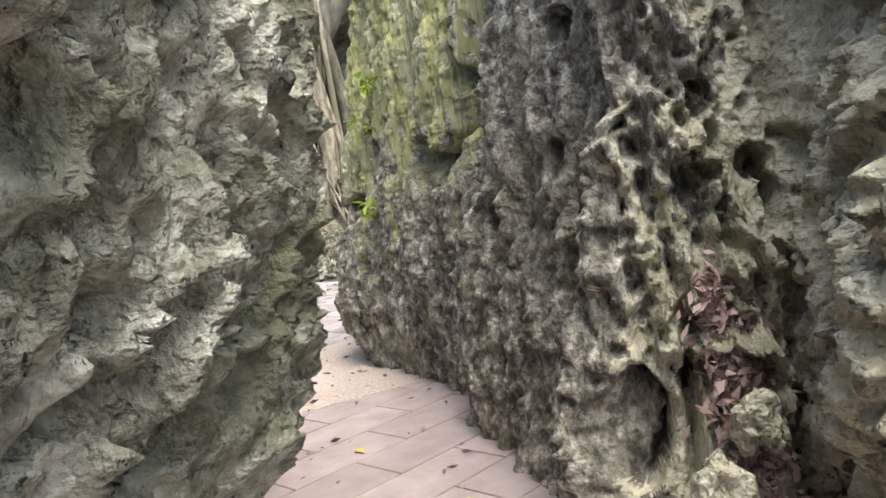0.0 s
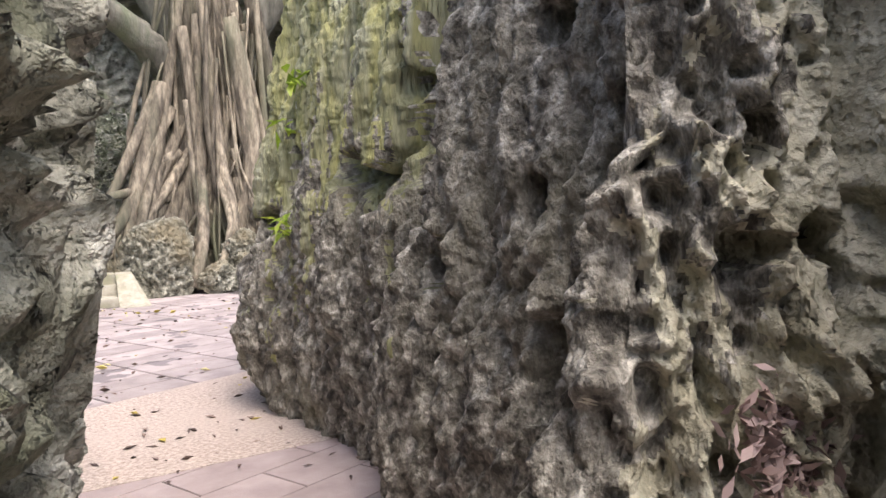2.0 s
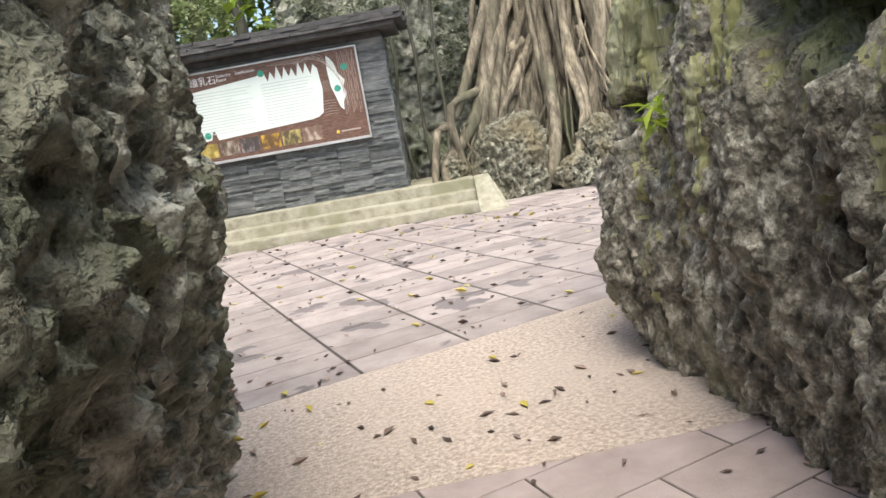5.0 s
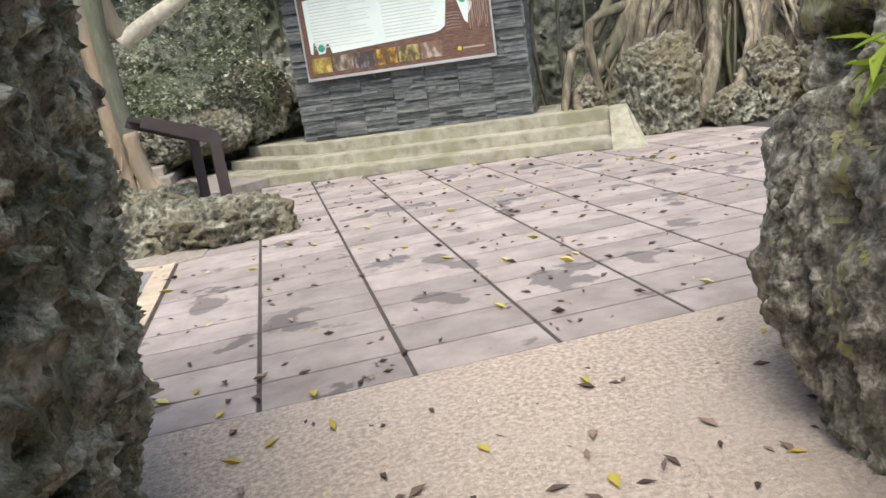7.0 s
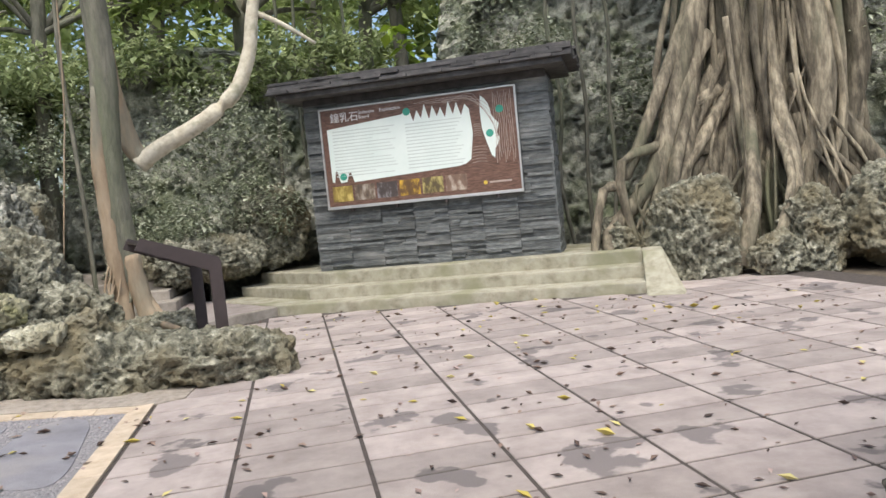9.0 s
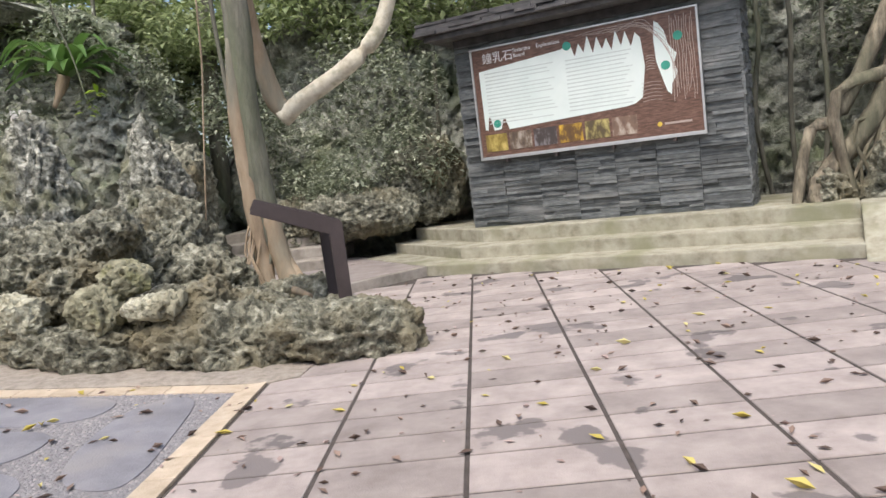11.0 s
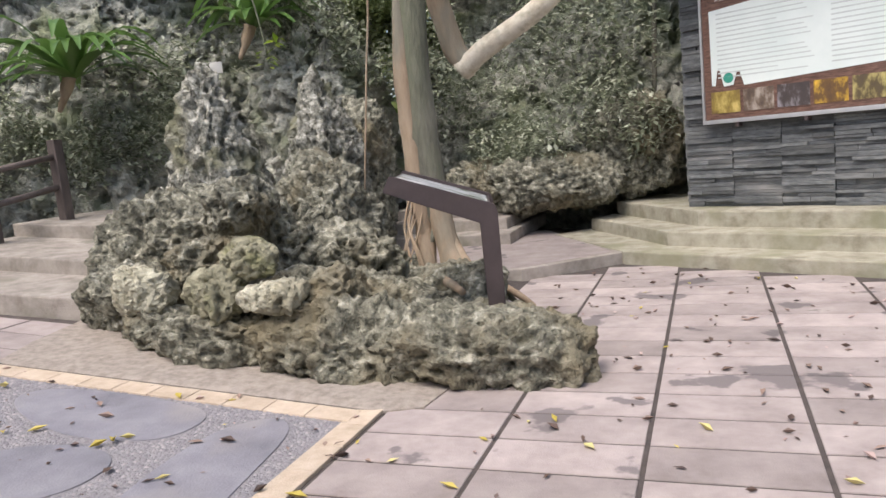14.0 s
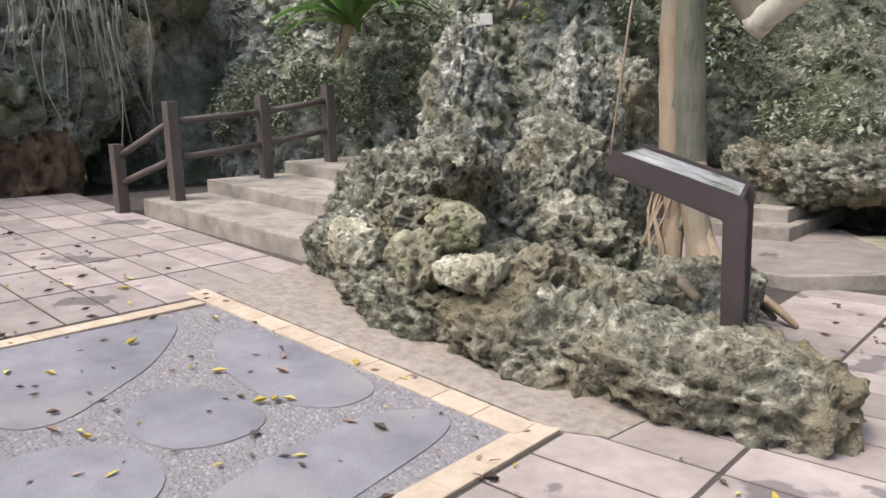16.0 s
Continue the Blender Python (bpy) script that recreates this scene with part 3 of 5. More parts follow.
# ---------------------------------------------------------------- rocks
def rock_ring(name, corners, profile, height, size, flutes, seed, fine_from, fine_to, fine_step, coarse_step, z_step, mat, amp=1.0, base_z=-0.08, moss=None, flare=None, tall=0.8, holes=(), fine=True, stations=None, relief=None):
    """A standing rock on a closed plan outline: rings of places from the ground to a domed top."""
    c = np.array(corners, float)
    n = len(c)
    s_pts = []
    for i in range(n):
        a, b = c[i], c[(i + 1) % n]
        step = fine_step if fine_from <= i < fine_to else coarse_step
        k = max(1, int(np.linalg.norm(b - a) / step))
        for j in range(k):
            s_pts.append(a + (b - a) * j / k)
    s = np.array(s_pts)
    for _ in range(22 if fine_step < 0.01 else 10):
        m = (np.roll(s, 1, 0) + np.roll(s, -1, 0)) / 2
        s = 0.5 * s + 0.5 * m
    tan = np.roll(s, -3, 0) - np.roll(s, 3, 0)
    nor = np.stack([tan[:, 1], -tan[:, 0]], -1)
    nor /= np.linalg.norm(nor, axis=1)[:, None] + 1e-9
    area = ((c[:, 0] * np.roll(c[:, 1], -1)) - (np.roll(c[:, 0], -1) * c[:, 1])).sum()
    if area < 0:
        nor = -nor
    zs = np.arange(base_z, height + 1e-6, z_step)
    prof = np.interp(zs, [p[0] for p in profile], [p[1] for p in profile])
    P = np.zeros((len(zs), len(s), 3))
    prof = np.repeat(prof[:, None], len(s), 1)
    if flare:
        prof = np.where(prof < 0, prof * flare(zs[:, None], s[None, :, 0], s[None, :, 1]), prof)
    if stations:
        # one profile for each station along y, blended between them
        rows_ = np.array([np.interp(zs, LEVELS, table) for _, table in stations])
        share = np.array([np.interp(s[:, 1], [y for y, _ in stations], line) for line in np.eye(len(stations))])
        prof = rows_.T @ share
    P[..., :2] = s[None] + nor[None] * prof[..., None]
    P[..., 2] = zs[:, None]
    if relief:
        along = np.concatenate([[0], np.cumsum(np.linalg.norm(np.diff(s, axis=0), axis=1))])
        d = relief(np.repeat(along[None], len(zs), 0), P[..., 2], P)
    else:
        d = karst(P, size, flutes, seed, fine, tall, True) * amp
    Q = P[..., :2]
    cut = np.zeros_like(d)
    for hx, hy, hz, hr, hh, deep in holes:
        near_z = np.abs(zs - hz) < 1.5 * hh
        far = ((Q[near_z, :, 0] - hx) ** 2 + (Q[near_z, :, 1] - hy) ** 2) / hr ** 2 * (1 + 0.5 * vnoise(P[near_z] * 9.0, seed + 70)) + ((P[near_z, :, 2] - hz) / hh) ** 2
        cut[near_z] = np.maximum(cut[near_z], deep * (1 - ramp01(far, 0.6, 1.2)))
    d = d - cut
    P[..., :2] += nor[None] * d[..., None]
    P[..., 2] += 0.05 * size * fbm(P * 3.0, 2, seed + 60) * ramp01(zs, 0.1, 0.4)[:, None]
    cen = s.mean(0)
    caps = []
    for f, dz in ((0.85, 0.15), (0.6, 0.32), (0.3, 0.42), (0.04, 0.45)):
        ring = P[-1].copy()
        ring[:, :2] = cen + (ring[:, :2] - cen) * f
        ring[:, 2] += dz + 0.15 * fbm(ring * 2.0, 2, seed)
        caps.append(ring[None])
    P = np.concatenate([P] + caps)
    rows, cols = P.shape[:2]
    faces = grid_faces(rows, cols, True)
    if area < 0:
        faces = faces[:, ::-1]
    me = mesh_of(name, P.reshape(-1, 3), faces)
    me.materials.append(mat)
    if moss:
        me.materials.append(MOSSY)
        me.materials.append(PALE_ROCK)
        cen_f = P.reshape(-1, 3)[faces].mean(1)
        me.polygons.foreach_set("material_index", moss(cen_f).astype(int))
    return part(name, me, None)


left_outline = [(-1.6, -2.4), (-0.75, -1.2), (-0.35, -0.3), (0.1, 0.40), (0.67, 0.97), (1.02, 1.74), (1.28, 2.45), (1.50, 3.6), (1.56, 4.2), (1.52, 4.75), (1.48, 5.35), (1.20, 5.72), (-0.6, 5.6), (-3.0, 4.6), (-4.0, 1.0), (-3.5, -2.4)]
LEVELS = [-0.1, 0.25, 0.6, 1.0, 1.4, 1.9, 2.6, 3.4]
left_stations = [
    (0.2, [-0.46, -0.49, -0.50, -0.45, -0.21, -0.08, -0.10, -0.19]),
    (1.0, [-0.48, -0.52, -0.50, -0.09, 0.01, 0.02, -0.05, -0.18]),
    (1.8, [-0.46, -0.37, -0.21, -0.01, -0.03, 0.02, -0.02, -0.16]),
    (2.6, [-0.42, -0.32, -0.20, -0.06, 0.09, 0.02, 0.02, -0.12]),
    (3.5, [-0.38, -0.30, -0.21, -0.02, 0.10, 0.0, -0.03, -0.12]),
    (4.6, [-0.20, 0.0, 0.11, 0.14, 0.13, 0.13, 0.15, -0.04]),
]
tagged(rock_ring("rock_wall_left", left_outline, [(0, 0), (1, 0)], 2.85, 0.7, 0.45, 3, 2, 11, 0.0085, 0.12, 0.0095, LACY, holes=[(1.22, 2.15, 1.60, 0.15, 0.19, 0.40), (0.55, 0.92, 1.30, 0.05, 0.10, 0.08), (1.66, 4.12, 1.22, 0.06, 0.07, 0.12), (1.69, 4.30, 1.44, 0.06, 0.14, 0.10), (1.06, 1.92, 1.38, 0.05, 0.05, 0.08)], stations=left_stations, relief=lambda s, z, p: lacy_relief(s, z, 3)), "tall grey-green pitted coral limestone wall, undercut at its foot", "rock wall", kind="structure")


def moss_and_light_mask(c):
    f = fbm(c * np.array([9.0, 9.0, 1.0]), 4, 77, 0.7)
    green = (c[:, 2] > 1.45 + 0.75 * f) & (c[:, 1] > 2.75 + 0.25 * f) & (c[:, 1] < 5.2)
    # tan-grey rock at the near end, widened to paint light into the recess
    g = fbm(c * np.array([4.5, 4.5, 3.5]), 4, 78, 0.6)
    pale = (c[:, 1] < 1.24 + 0.30 * g) & (c[:, 1] > 0.2) & (c[:, 0] < 2.75) & (g > np.where(c[:, 1] < 1.02, -0.7, np.where(c[:, 2] > 1.08, -0.10, -0.40)))
    return np.where(pale, 2, green)


# a long fissure from the top, then single holes: place, reach along the wall, reach upwards, depth
FISSURE = [(3.06 + 0.61 * k, 2.54 + 0.54 * k ** 0.9, 1.40 + 1.15 * k ** 1.25, 0.035, 0.14, 0.22) for k in (0.0, 0.12, 0.24, 0.36, 0.48, 0.6, 0.72, 0.84, 0.96, 1.08)]
SLOTS = [(2.90, 2.35, 1.26, 0.065, 0.15, 0.34), (3.38, 3.10, 1.02, 0.11, 0.17, 0.36), (3.45, 3.16, 0.88, 0.06, 0.14, 0.30), (2.37, 1.66, 1.00, 0.07, 0.17, 0.36), (2.39, 1.69, 0.86, 0.035, 0.10, 0.25), (2.31, 1.04, 1.32, 0.055, 0.045, 0.20), (2.33, 0.97, 1.19, 0.04, 0.06, 0.20), (2.45, 0.87, 1.32, 0.075, 0.075, 0.20), (2.47, 0.83, 1.20, 0.04, 0.07, 0.18), (2.19, 1.44, 0.76, 0.06, 0.08, 0.18), (3.72, 3.65, 1.74, 0.045, 0.17, 0.20), (3.66, 3.50, 1.52, 0.045, 0.16, 0.12), (2.37, 1.04, 1.60, 0.05, 0.09, 0.18), (2.62, 1.72, 2.02, 0.05, 0.10, 0.18), (2.53, 1.78, 1.44, 0.04, 0.12, 0.18), (2.51, 1.88, 0.50, 0.05, 0.09, 0.20), (2.22, 1.08, 0.80, 0.035, 0.04, 0.14), (2.11, 1.26, 0.50, 0.10, 0.20, 0.28), (2.21, 1.45, 0.94, 0.04, 0.12, 0.18)]
right_outline = [(0.6, -2.6), (1.05, -1.2), (1.5, -0.2), (1.75, 0.35), (2.2, 0.55), (2.5, 0.75), (2.25, 1.05), (2.1, 1.3), (2.55, 1.9), (2.95, 2.45), (3.42, 3.1), (3.72, 3.9), (3.97, 4.65), (4.17, 5.14), (4.60, 5.44), (5.4, 5.5), (6.6, 5.2), (7.4, 3.0), (6.0, -1.0), (3.5, -3.0)]
right_stations = [
    (1.2, [0.04, 0.02, 0.02, 0.0, -0.05, -0.14, -0.27, -0.42]),
    (2.0, [0.07, 0.02, 0.02, 0.0, -0.05, -0.14, -0.27, -0.42]),
    (2.9, [0.0, 0.02, 0.03, 0.02, -0.03, -0.13, -0.27, -0.42]),
    (3.9, [0.03, 0.09, 0.08, 0.05, -0.01, -0.12, -0.26, -0.43]),
    (4.8, [0.0, 0.06, 0.17, 0.13, 0.0, -0.08, -0.26, -0.44]),
    (5.4, [-0.11, 0.28, 0.29, 0.19, 0.01, -0.12, -0.31, -0.46]),
]
tagged(rock_ring("rock_wall_right", right_outline, [(0, 0), (1, 0)], 3.3, 0.8, 1.75, 11, 3, 16, 0.0085, 0.15, 0.0105, ROCK, moss=moss_and_light_mask, holes=[(x, y, z, r * (1.8 if y > 1.5 else 1.0), h, deep) for x, y, z, r, h, deep in FISSURE + SLOTS], stations=right_stations, relief=lambda s, z, p: fluted_relief(s, z, 1 - ramp01(p[..., 1], 1.15, 1.65), 11) + 0.045), "tall fluted dark limestone wall with yellow-green moss and deep holes", "rock wall", kind="structure")

tagged(rock_ring("rock_wall_foot", [(3.85, 4.55), (4.10, 4.88), (4.50, 5.62), (4.96, 6.22), (5.5, 6.45), (6.3, 6.2), (6.4, 5.2), (5.2, 4.6)], [(-0.1, -0.02), (0.2, -0.06), (0.45, 0.03), (0.8, -0.03), (1.05, -0.2), (1.4, -0.6)], 1.25, 0.7, 0.8, 13, 0, 5, 0.016, 0.12, 0.018, ROCK, amp=0.6, tall=0.6), "lower shoulder of the fluted limestone wall at the plaza", "rock wall", kind="structure")

SPHERES = {}


def sphere_points(sub):
    if sub not in SPHERES:
        bm = bmesh.new()
        bmesh.ops.create_icosphere(bm, subdivisions=sub, radius=1.0)
        SPHERES[sub] = (np.array([v.co[:] for v in bm.verts]), [[v.index for v in f.verts] for f in bm.faces])
        bm.free()
    return SPHERES[sub]


def boulder_mesh(name, centre, radii, seed, sub=5, size=0.5, amp=1.0, flutes=0.2, mat=None, pointed=0.0, fine=True, crumbly=0.0):
    u0, f = sphere_points(sub)
    u = u0.copy()
    r = np.array(radii)
    cuts = np.random.default_rng(seed + 900)
    for _ in range(9):
        nn = cuts.normal(size=3)
        nn /= np.linalg.norm(nn)
        over = np.maximum(0, u @ nn - cuts.uniform(0.62, 0.86))
        u = u - 0.85 * over[:, None] * nn
    p = u * r
    sq = np.sign(u) * np.abs(u) ** 0.8
    p = 0.6 * p + 0.4 * sq * r
    if pointed:
        k = 1 - pointed * np.clip((u[:, 2] + 0.2) / 1.2, 0, 1)
        p[:, :2] *= k[:, None]
    p = p + np.array(centre)
    nrm = u0 / r
    nrm /= np.linalg.norm(nrm, axis=1)[:, None]
    d = crumbly_relief(p + seed * 3.7, seed) * crumbly if crumbly else karst(p + seed * 3.7, size, flutes, seed, fine, 0.9, True) * amp
    me = mesh_of(name, p + nrm * d[:, None], f)
    me.materials.append(mat or ROCK)
    return me
# the rockery in the middle of the plaza
rockery = new("rockery")
rockery.location = (-0.6, 12.0, 0.0)
tagged(rockery, "mound of grey-green pitted coral limestone with two peaks", "rockery")


def rock(centre, radii, seed, sub=6, size=0.5, amp=0.8, mat=MOUND, pointed=0.0, flutes=0.25, name="rock"):
    c = Vector(centre) - rockery.location
    me = boulder_mesh(name, c, radii, seed, sub, size * 1.15, amp * 0.85, flutes * 0.3, mat, pointed, False, min(1.0, 0.35 + 0.9 * min(radii)))
    return part(name, me, None, rockery)


rock((-2.85, 13.9, 1.28), (0.66, 0.66, 1.60), 21, 6, 0.6, 0.9, PEAK, pointed=0.50)
rock((-1.50, 14.3, 1.16), (0.76, 0.7, 1.56), 22, 6, 0.6, 0.9, PEAK, pointed=0.42)
rock((-2.55, 12.6, 0.70), (0.72, 0.95, 0.85), 23, 6, 0.5, pointed=0.3)
rock((-1.65, 12.1, 0.95), (0.55, 0.5, 0.48), 24, 6, 0.45)
rock((-0.85, 12.9, 0.85), (0.75, 0.7, 0.85), 25, 6, 0.5, pointed=0.3)
rock((-0.25, 12.1, 0.45), (0.75, 0.55, 0.62), 26, 6, 0.5, pointed=0.2)
rock((-1.3, 12.6, 0.2), (1.6, 1.5, 0.5), 27, 6, 0.6)
rock((1.35, 10.95, 0.10), (0.90, 0.52, 0.42), 28, 6, 0.4, 0.75)
rock((0.35, 10.85, 0.14), (0.85, 0.45, 0.42), 29, 6, 0.4, 0.8)
rock((-0.65, 10.85, 0.22), (0.75, 0.42, 0.38), 30, 6, 0.4, 0.85)
rock((-1.35, 10.95, 0.28), (0.45, 0.35, 0.28), 31, 6, 0.4, 0.85)
rock((-0.2, 11.5, 0.30), (1.1, 0.6, 0.42), 32, 6, 0.5)
rock((-2.05, 11.35, 0.5), (0.45, 0.45, 0.35), 33, 6, 0.4)
rock((-1.35, 11.4, 0.72), (0.35, 0.3, 0.3), 34, 6, 0.4)
rock((-0.75, 11.9, 0.75), (0.5, 0.4, 0.4), 35, 6, 0.4)
rock((0.75, 12.2, 0.2), (0.6, 0.7, 0.35), 36, 6, 0.5)
rock((-0.62, 11.25, 1.28), (0.36, 0.32, 0.28), 37, 6, 0.4)
rock((0.32, 10.92, 0.52), (0.26, 0.24, 0.28), 38, 6, 0.4)
for k in range(16):
    q = np.random.default_rng(640 + k)
    a = q.uniform(0, 1)
    rock((-2.3 + 2.5 * a + q.normal(0, 0.1), 11.45 + q.uniform(0, 0.9), 0.55 + q.uniform(0, 0.75) * (1 - 0.5 * a)), tuple(q.uniform(0.17, 0.34, 3)), 640 + k, 5, 0.35, 0.8)
for i, (c, r, lab) in enumerate([((-1.46, 10.88, 0.66), (0.27, 0.22, 0.24), "rounded pale boulder set in the foot of the rockery"), ((-0.60, 10.68, 0.60), (0.25, 0.20, 0.25), "holed beige boulder lying on the rockery"), ((-0.05, 10.66, 0.63), (0.30, 0.20, 0.12), "flat pale yellowish stone lying on the rockery"), ((-0.36, 10.88, 0.88), (0.25, 0.20, 0.18), "olive angular stone lying on the rockery")]):
    me = boulder_mesh("boulder", (0, 0, 0), r, 50 + i, 5, 0.45, 0.5, 0.0, (PALE_ROCK, OLIVE_ROCK, PALE_ROCK, OLIVE_ROCK)[i], 0.0, False)
    b = part("boulder", me, None)
    b.location = c
    tagged(b, lab, "boulder", "boulders on the rockery")

# grit apron round the rockery
tagged(part("grit_apron", prism([(1.0, 10.10), (1.25, 10.2), (1.3, 10.6), (0.4, 10.9), (-2.6, 11.3), (-2.45, 10.6), (-2.26, 10.10)], lambda x, y: rise(x) - 0.05, lambda x, y: rise(x) + 0.010, 0.003), GRIT), "swept grit and crumbs round the foot of the rockery", "ground", kind="structure")

# ---------------------------------------------------------------- flagstone panel with its border
panel_bed = tagged(part("flagstone_panel", prism([(-2.26, 6.24), (1.0, 6.24), (1.0, 10.08), (-2.26, 10.08)], lambda x, y: rise(x) - 0.06, lambda x, y: rise(x) - 0.006, 0), PEBBLE), "blue-grey flagstones with curving pebble seams", "pavement", kind="structure")


FLAGS = [
    [(-2.05, 9.25), (-1.9, 9.56), (-1.27, 9.05), (-1.03, 8.66), (-0.84, 8.34), (-0.95, 8.09), (-2.05, 7.85)],
    [(-1.5, 9.6), (-1.3, 9.86), (-0.44, 9.86), (-0.02, 9.78), (-0.03, 9.40), (-0.40, 9.25), (-0.92, 9.30)],
    [(-0.86, 8.75), (-0.82, 9.0), (-0.45, 9.17), (-0.12, 9.09), (-0.08, 8.80), (-0.22, 8.57), (-0.55, 8.52)],
    [(0.46, 9.81), (0.61, 9.65), (0.68, 9.13), (0.76, 8.52), (0.70, 8.25), (0.34, 8.36), (0.19, 8.88), (0.17, 9.47), (0.30, 9.73)],
    [(-0.61, 8.10), (-0.48, 8.37), (-0.20, 8.50), (0.06, 8.42), (0.18, 8.22), (0.10, 7.80), (-0.30, 7.68), (-0.57, 7.85)],
    [(0.30, 8.15), (0.72, 8.10), (0.77, 7.30), (0.45, 7.15), (0.22, 7.50)],
    [(-2.05, 7.65), (-0.95, 7.90), (-0.72, 7.60), (-0.95, 7.05), (-2.05, 7.10)],
    [(-0.62, 7.50), (-0.05, 7.58), (0.16, 7.30), (0.05, 6.70), (-0.60, 6.62)],
    [(0.22, 7.0), (0.74, 7.05), (0.76, 6.50), (0.20, 6.50)],
    [(-2.05, 6.92), (-0.80, 6.88), (-0.75, 6.50), (-2.05, 6.50)],
]
flag_outlines = []
for corners in FLAGS:
    poly = [np.array(v) for v in corners]
    for _ in range(3):
        poly = [v for i in range(len(poly)) for v in (0.75 * poly[i] + 0.25 * poly[(i + 1) % len(poly)], 0.25 * poly[i] + 0.75 * poly[(i + 1) % len(poly)])]
    c = sum(poly) / len(poly)
    poly = [c + (v - c) * 1.06 for v in poly]
    flag_outlines.append(np.array(poly))
    part("flagstone", prism([tuple(v) for v in poly], lambda x, y: rise(x) - 0.02, lambda x, y: rise(x) + 0.001, 0.003), SLATE, panel_bed)


def inside(p, poly, grow=0.012):
    c = poly.mean(0)
    q = c + (poly - c) * (1 + grow / np.linalg.norm(poly - c, axis=1).mean())
    a, b = q, np.roll(q, -1, 0)
    cross = (a[:, 1] > p[1]) != (b[:, 1] > p[1])
    return (cross & (p[0] < (b[:, 0] - a[:, 0]) * (p[1] - a[:, 1]) / (b[:, 1] - a[:, 1] + 1e-12) + a[:, 0])).sum() % 2 == 1


# rows of small pebbles pressed into the seams
rng = np.random.default_rng(9)
dome = np.array([(math.cos(k * math.pi / 3), math.sin(k * math.pi / 3), 0.0) for k in range(6)] + [(0.55 * math.cos(k * math.pi / 3), 0.55 * math.sin(k * math.pi / 3), 0.8) for k in range(6)] + [(0, 0, 1.0)])
dome_faces = [[k, (k + 1) % 6, 6 + (k + 1) % 6, 6 + k] for k in range(6)] + [[6 + k, 6 + (k + 1) % 6, 12] for k in range(6)]
chunks = []
for gx in np.arange(-2.06, 0.82, 0.038):
    for gy in np.arange(7.2, 9.9, 0.038):
        p = np.array([gx, gy]) + rng.uniform(-0.011, 0.011, 2)
        if rng.random() < 0.10 or any(inside(p, o) for o in flag_outlines):
            continue
        a, r = rng.uniform(0, 6.28), rng.uniform(0.009, 0.017)
        v = dome * np.array([r * rng.uniform(1.0, 1.5), r, 0.007])
        v = np.stack([v[:, 0] * math.cos(a) - v[:, 1] * math.sin(a), v[:, 0] * math.sin(a) + v[:, 1] * math.cos(a), v[:, 2]], -1)
        chunks.append((v + np.array([p[0], p[1], rise(p[0]) - 0.0065]), dome_faces))
tagged(part("pebbles", mesh_of("pebbles", *joined(chunks)), PEBBLESTONE, panel_bed, "small grey and buff pebbles set in mortar"), kind="stuff")

slope = Euler((0, math.atan(0.085), 0)).to_matrix().to_4x4()
bm = bm_box(-0.149, -0.09, -0.05, 0.149, 0.09, 0.0, 0.006)
edge_me = bpy.data.meshes.new("edging_block")
bm.to_mesh(edge_me)
bm.free()
edge_me.materials.append(BORDER)


def place(me, name, x, y, z, rz, parent, tilt=False):
    ob = new(name, me)
    ob.matrix_world = Matrix.Translation((x, y, z)) @ (slope if tilt else Matrix()) @ Euler((0, 0, rz)).to_matrix().to_4x4()
    ob.parent = parent
    return ob


for i in range(13):
    place(edge_me, "edging_block", 0.915, 6.4 + 0.302 * i, rise(0.915) + 0.008, math.pi / 2, panel_bed)
for i in range(11):
    x = 0.72 - 0.302 * i
    place(edge_me, "edging_block", x, 9.995, rise(x) + 0.008, 0, panel_bed, True)
for i in range(12):
    place(edge_me, "edging_block", -2.175, 6.4 + 0.302 * i, rise(-2.175) + 0.008, math.pi / 2, panel_bed)

# ---------------------------------------------------------------- steps and landing before the notice wall
U, N = Vector((0.9039, -0.4278)), Vector((-0.4278, -0.9039))
W0 = Vector((2.75, 15.94))


def at_wall(a, d):
    p = W0 + U * a + N * d
    return (p.x, p.y)


steps = tagged(new("platform_steps"), "three low weathered concrete steps with moss stains", "steps", kind="structure")
for d, a0, z0, z1 in ((1.30, -0.22, -0.07, 0.15), (0.85, 0.10, 0.15, 0.32), (0.42, 0.28, 0.32, 0.51)):
    c = at_wall(a0, d)
    back = (c[0] - 1.15, c[1] + 1.75)
    part("step", prism([c, at_wall(5.19, d), at_wall(5.19, -1.6), at_wall(-1.4, -1.6), back], z0, z1, 0.02), CONCRETE, steps)
bm = bmesh.new()
side = [(1.62, 0.0), (1.44, 0.035), (1.22, 0.16), (0.98, 0.36), (0.70, 0.50), (0.30, 0.53), (0.30, -0.07), (1.62, -0.07)]
rows = [[bm.verts.new((*at_wall(a + (0.20 * max(0.0, 1 - z / 0.5) ** 2 if a > 5.3 else 0.0), d), z)) for d, z in side] for a in (5.19, 5.47)]
for i in range(len(side)):
    j = (i + 1) % len(side)
    bm.faces.new((rows[0][i], rows[0][j], rows[1][j], rows[1][i]))
bm.faces.new(rows[0][::-1])
bm.faces.new(rows[1])
bmesh.ops.recalc_face_normals(bm, faces=bm.faces)
bmesh.ops.bevel(bm, geom=list(bm.edges), offset=0.012, segments=2, affect="EDGES")
part("cheek_block", bm, CONCRETE, steps, "sloping concrete cheek at the end of the steps")

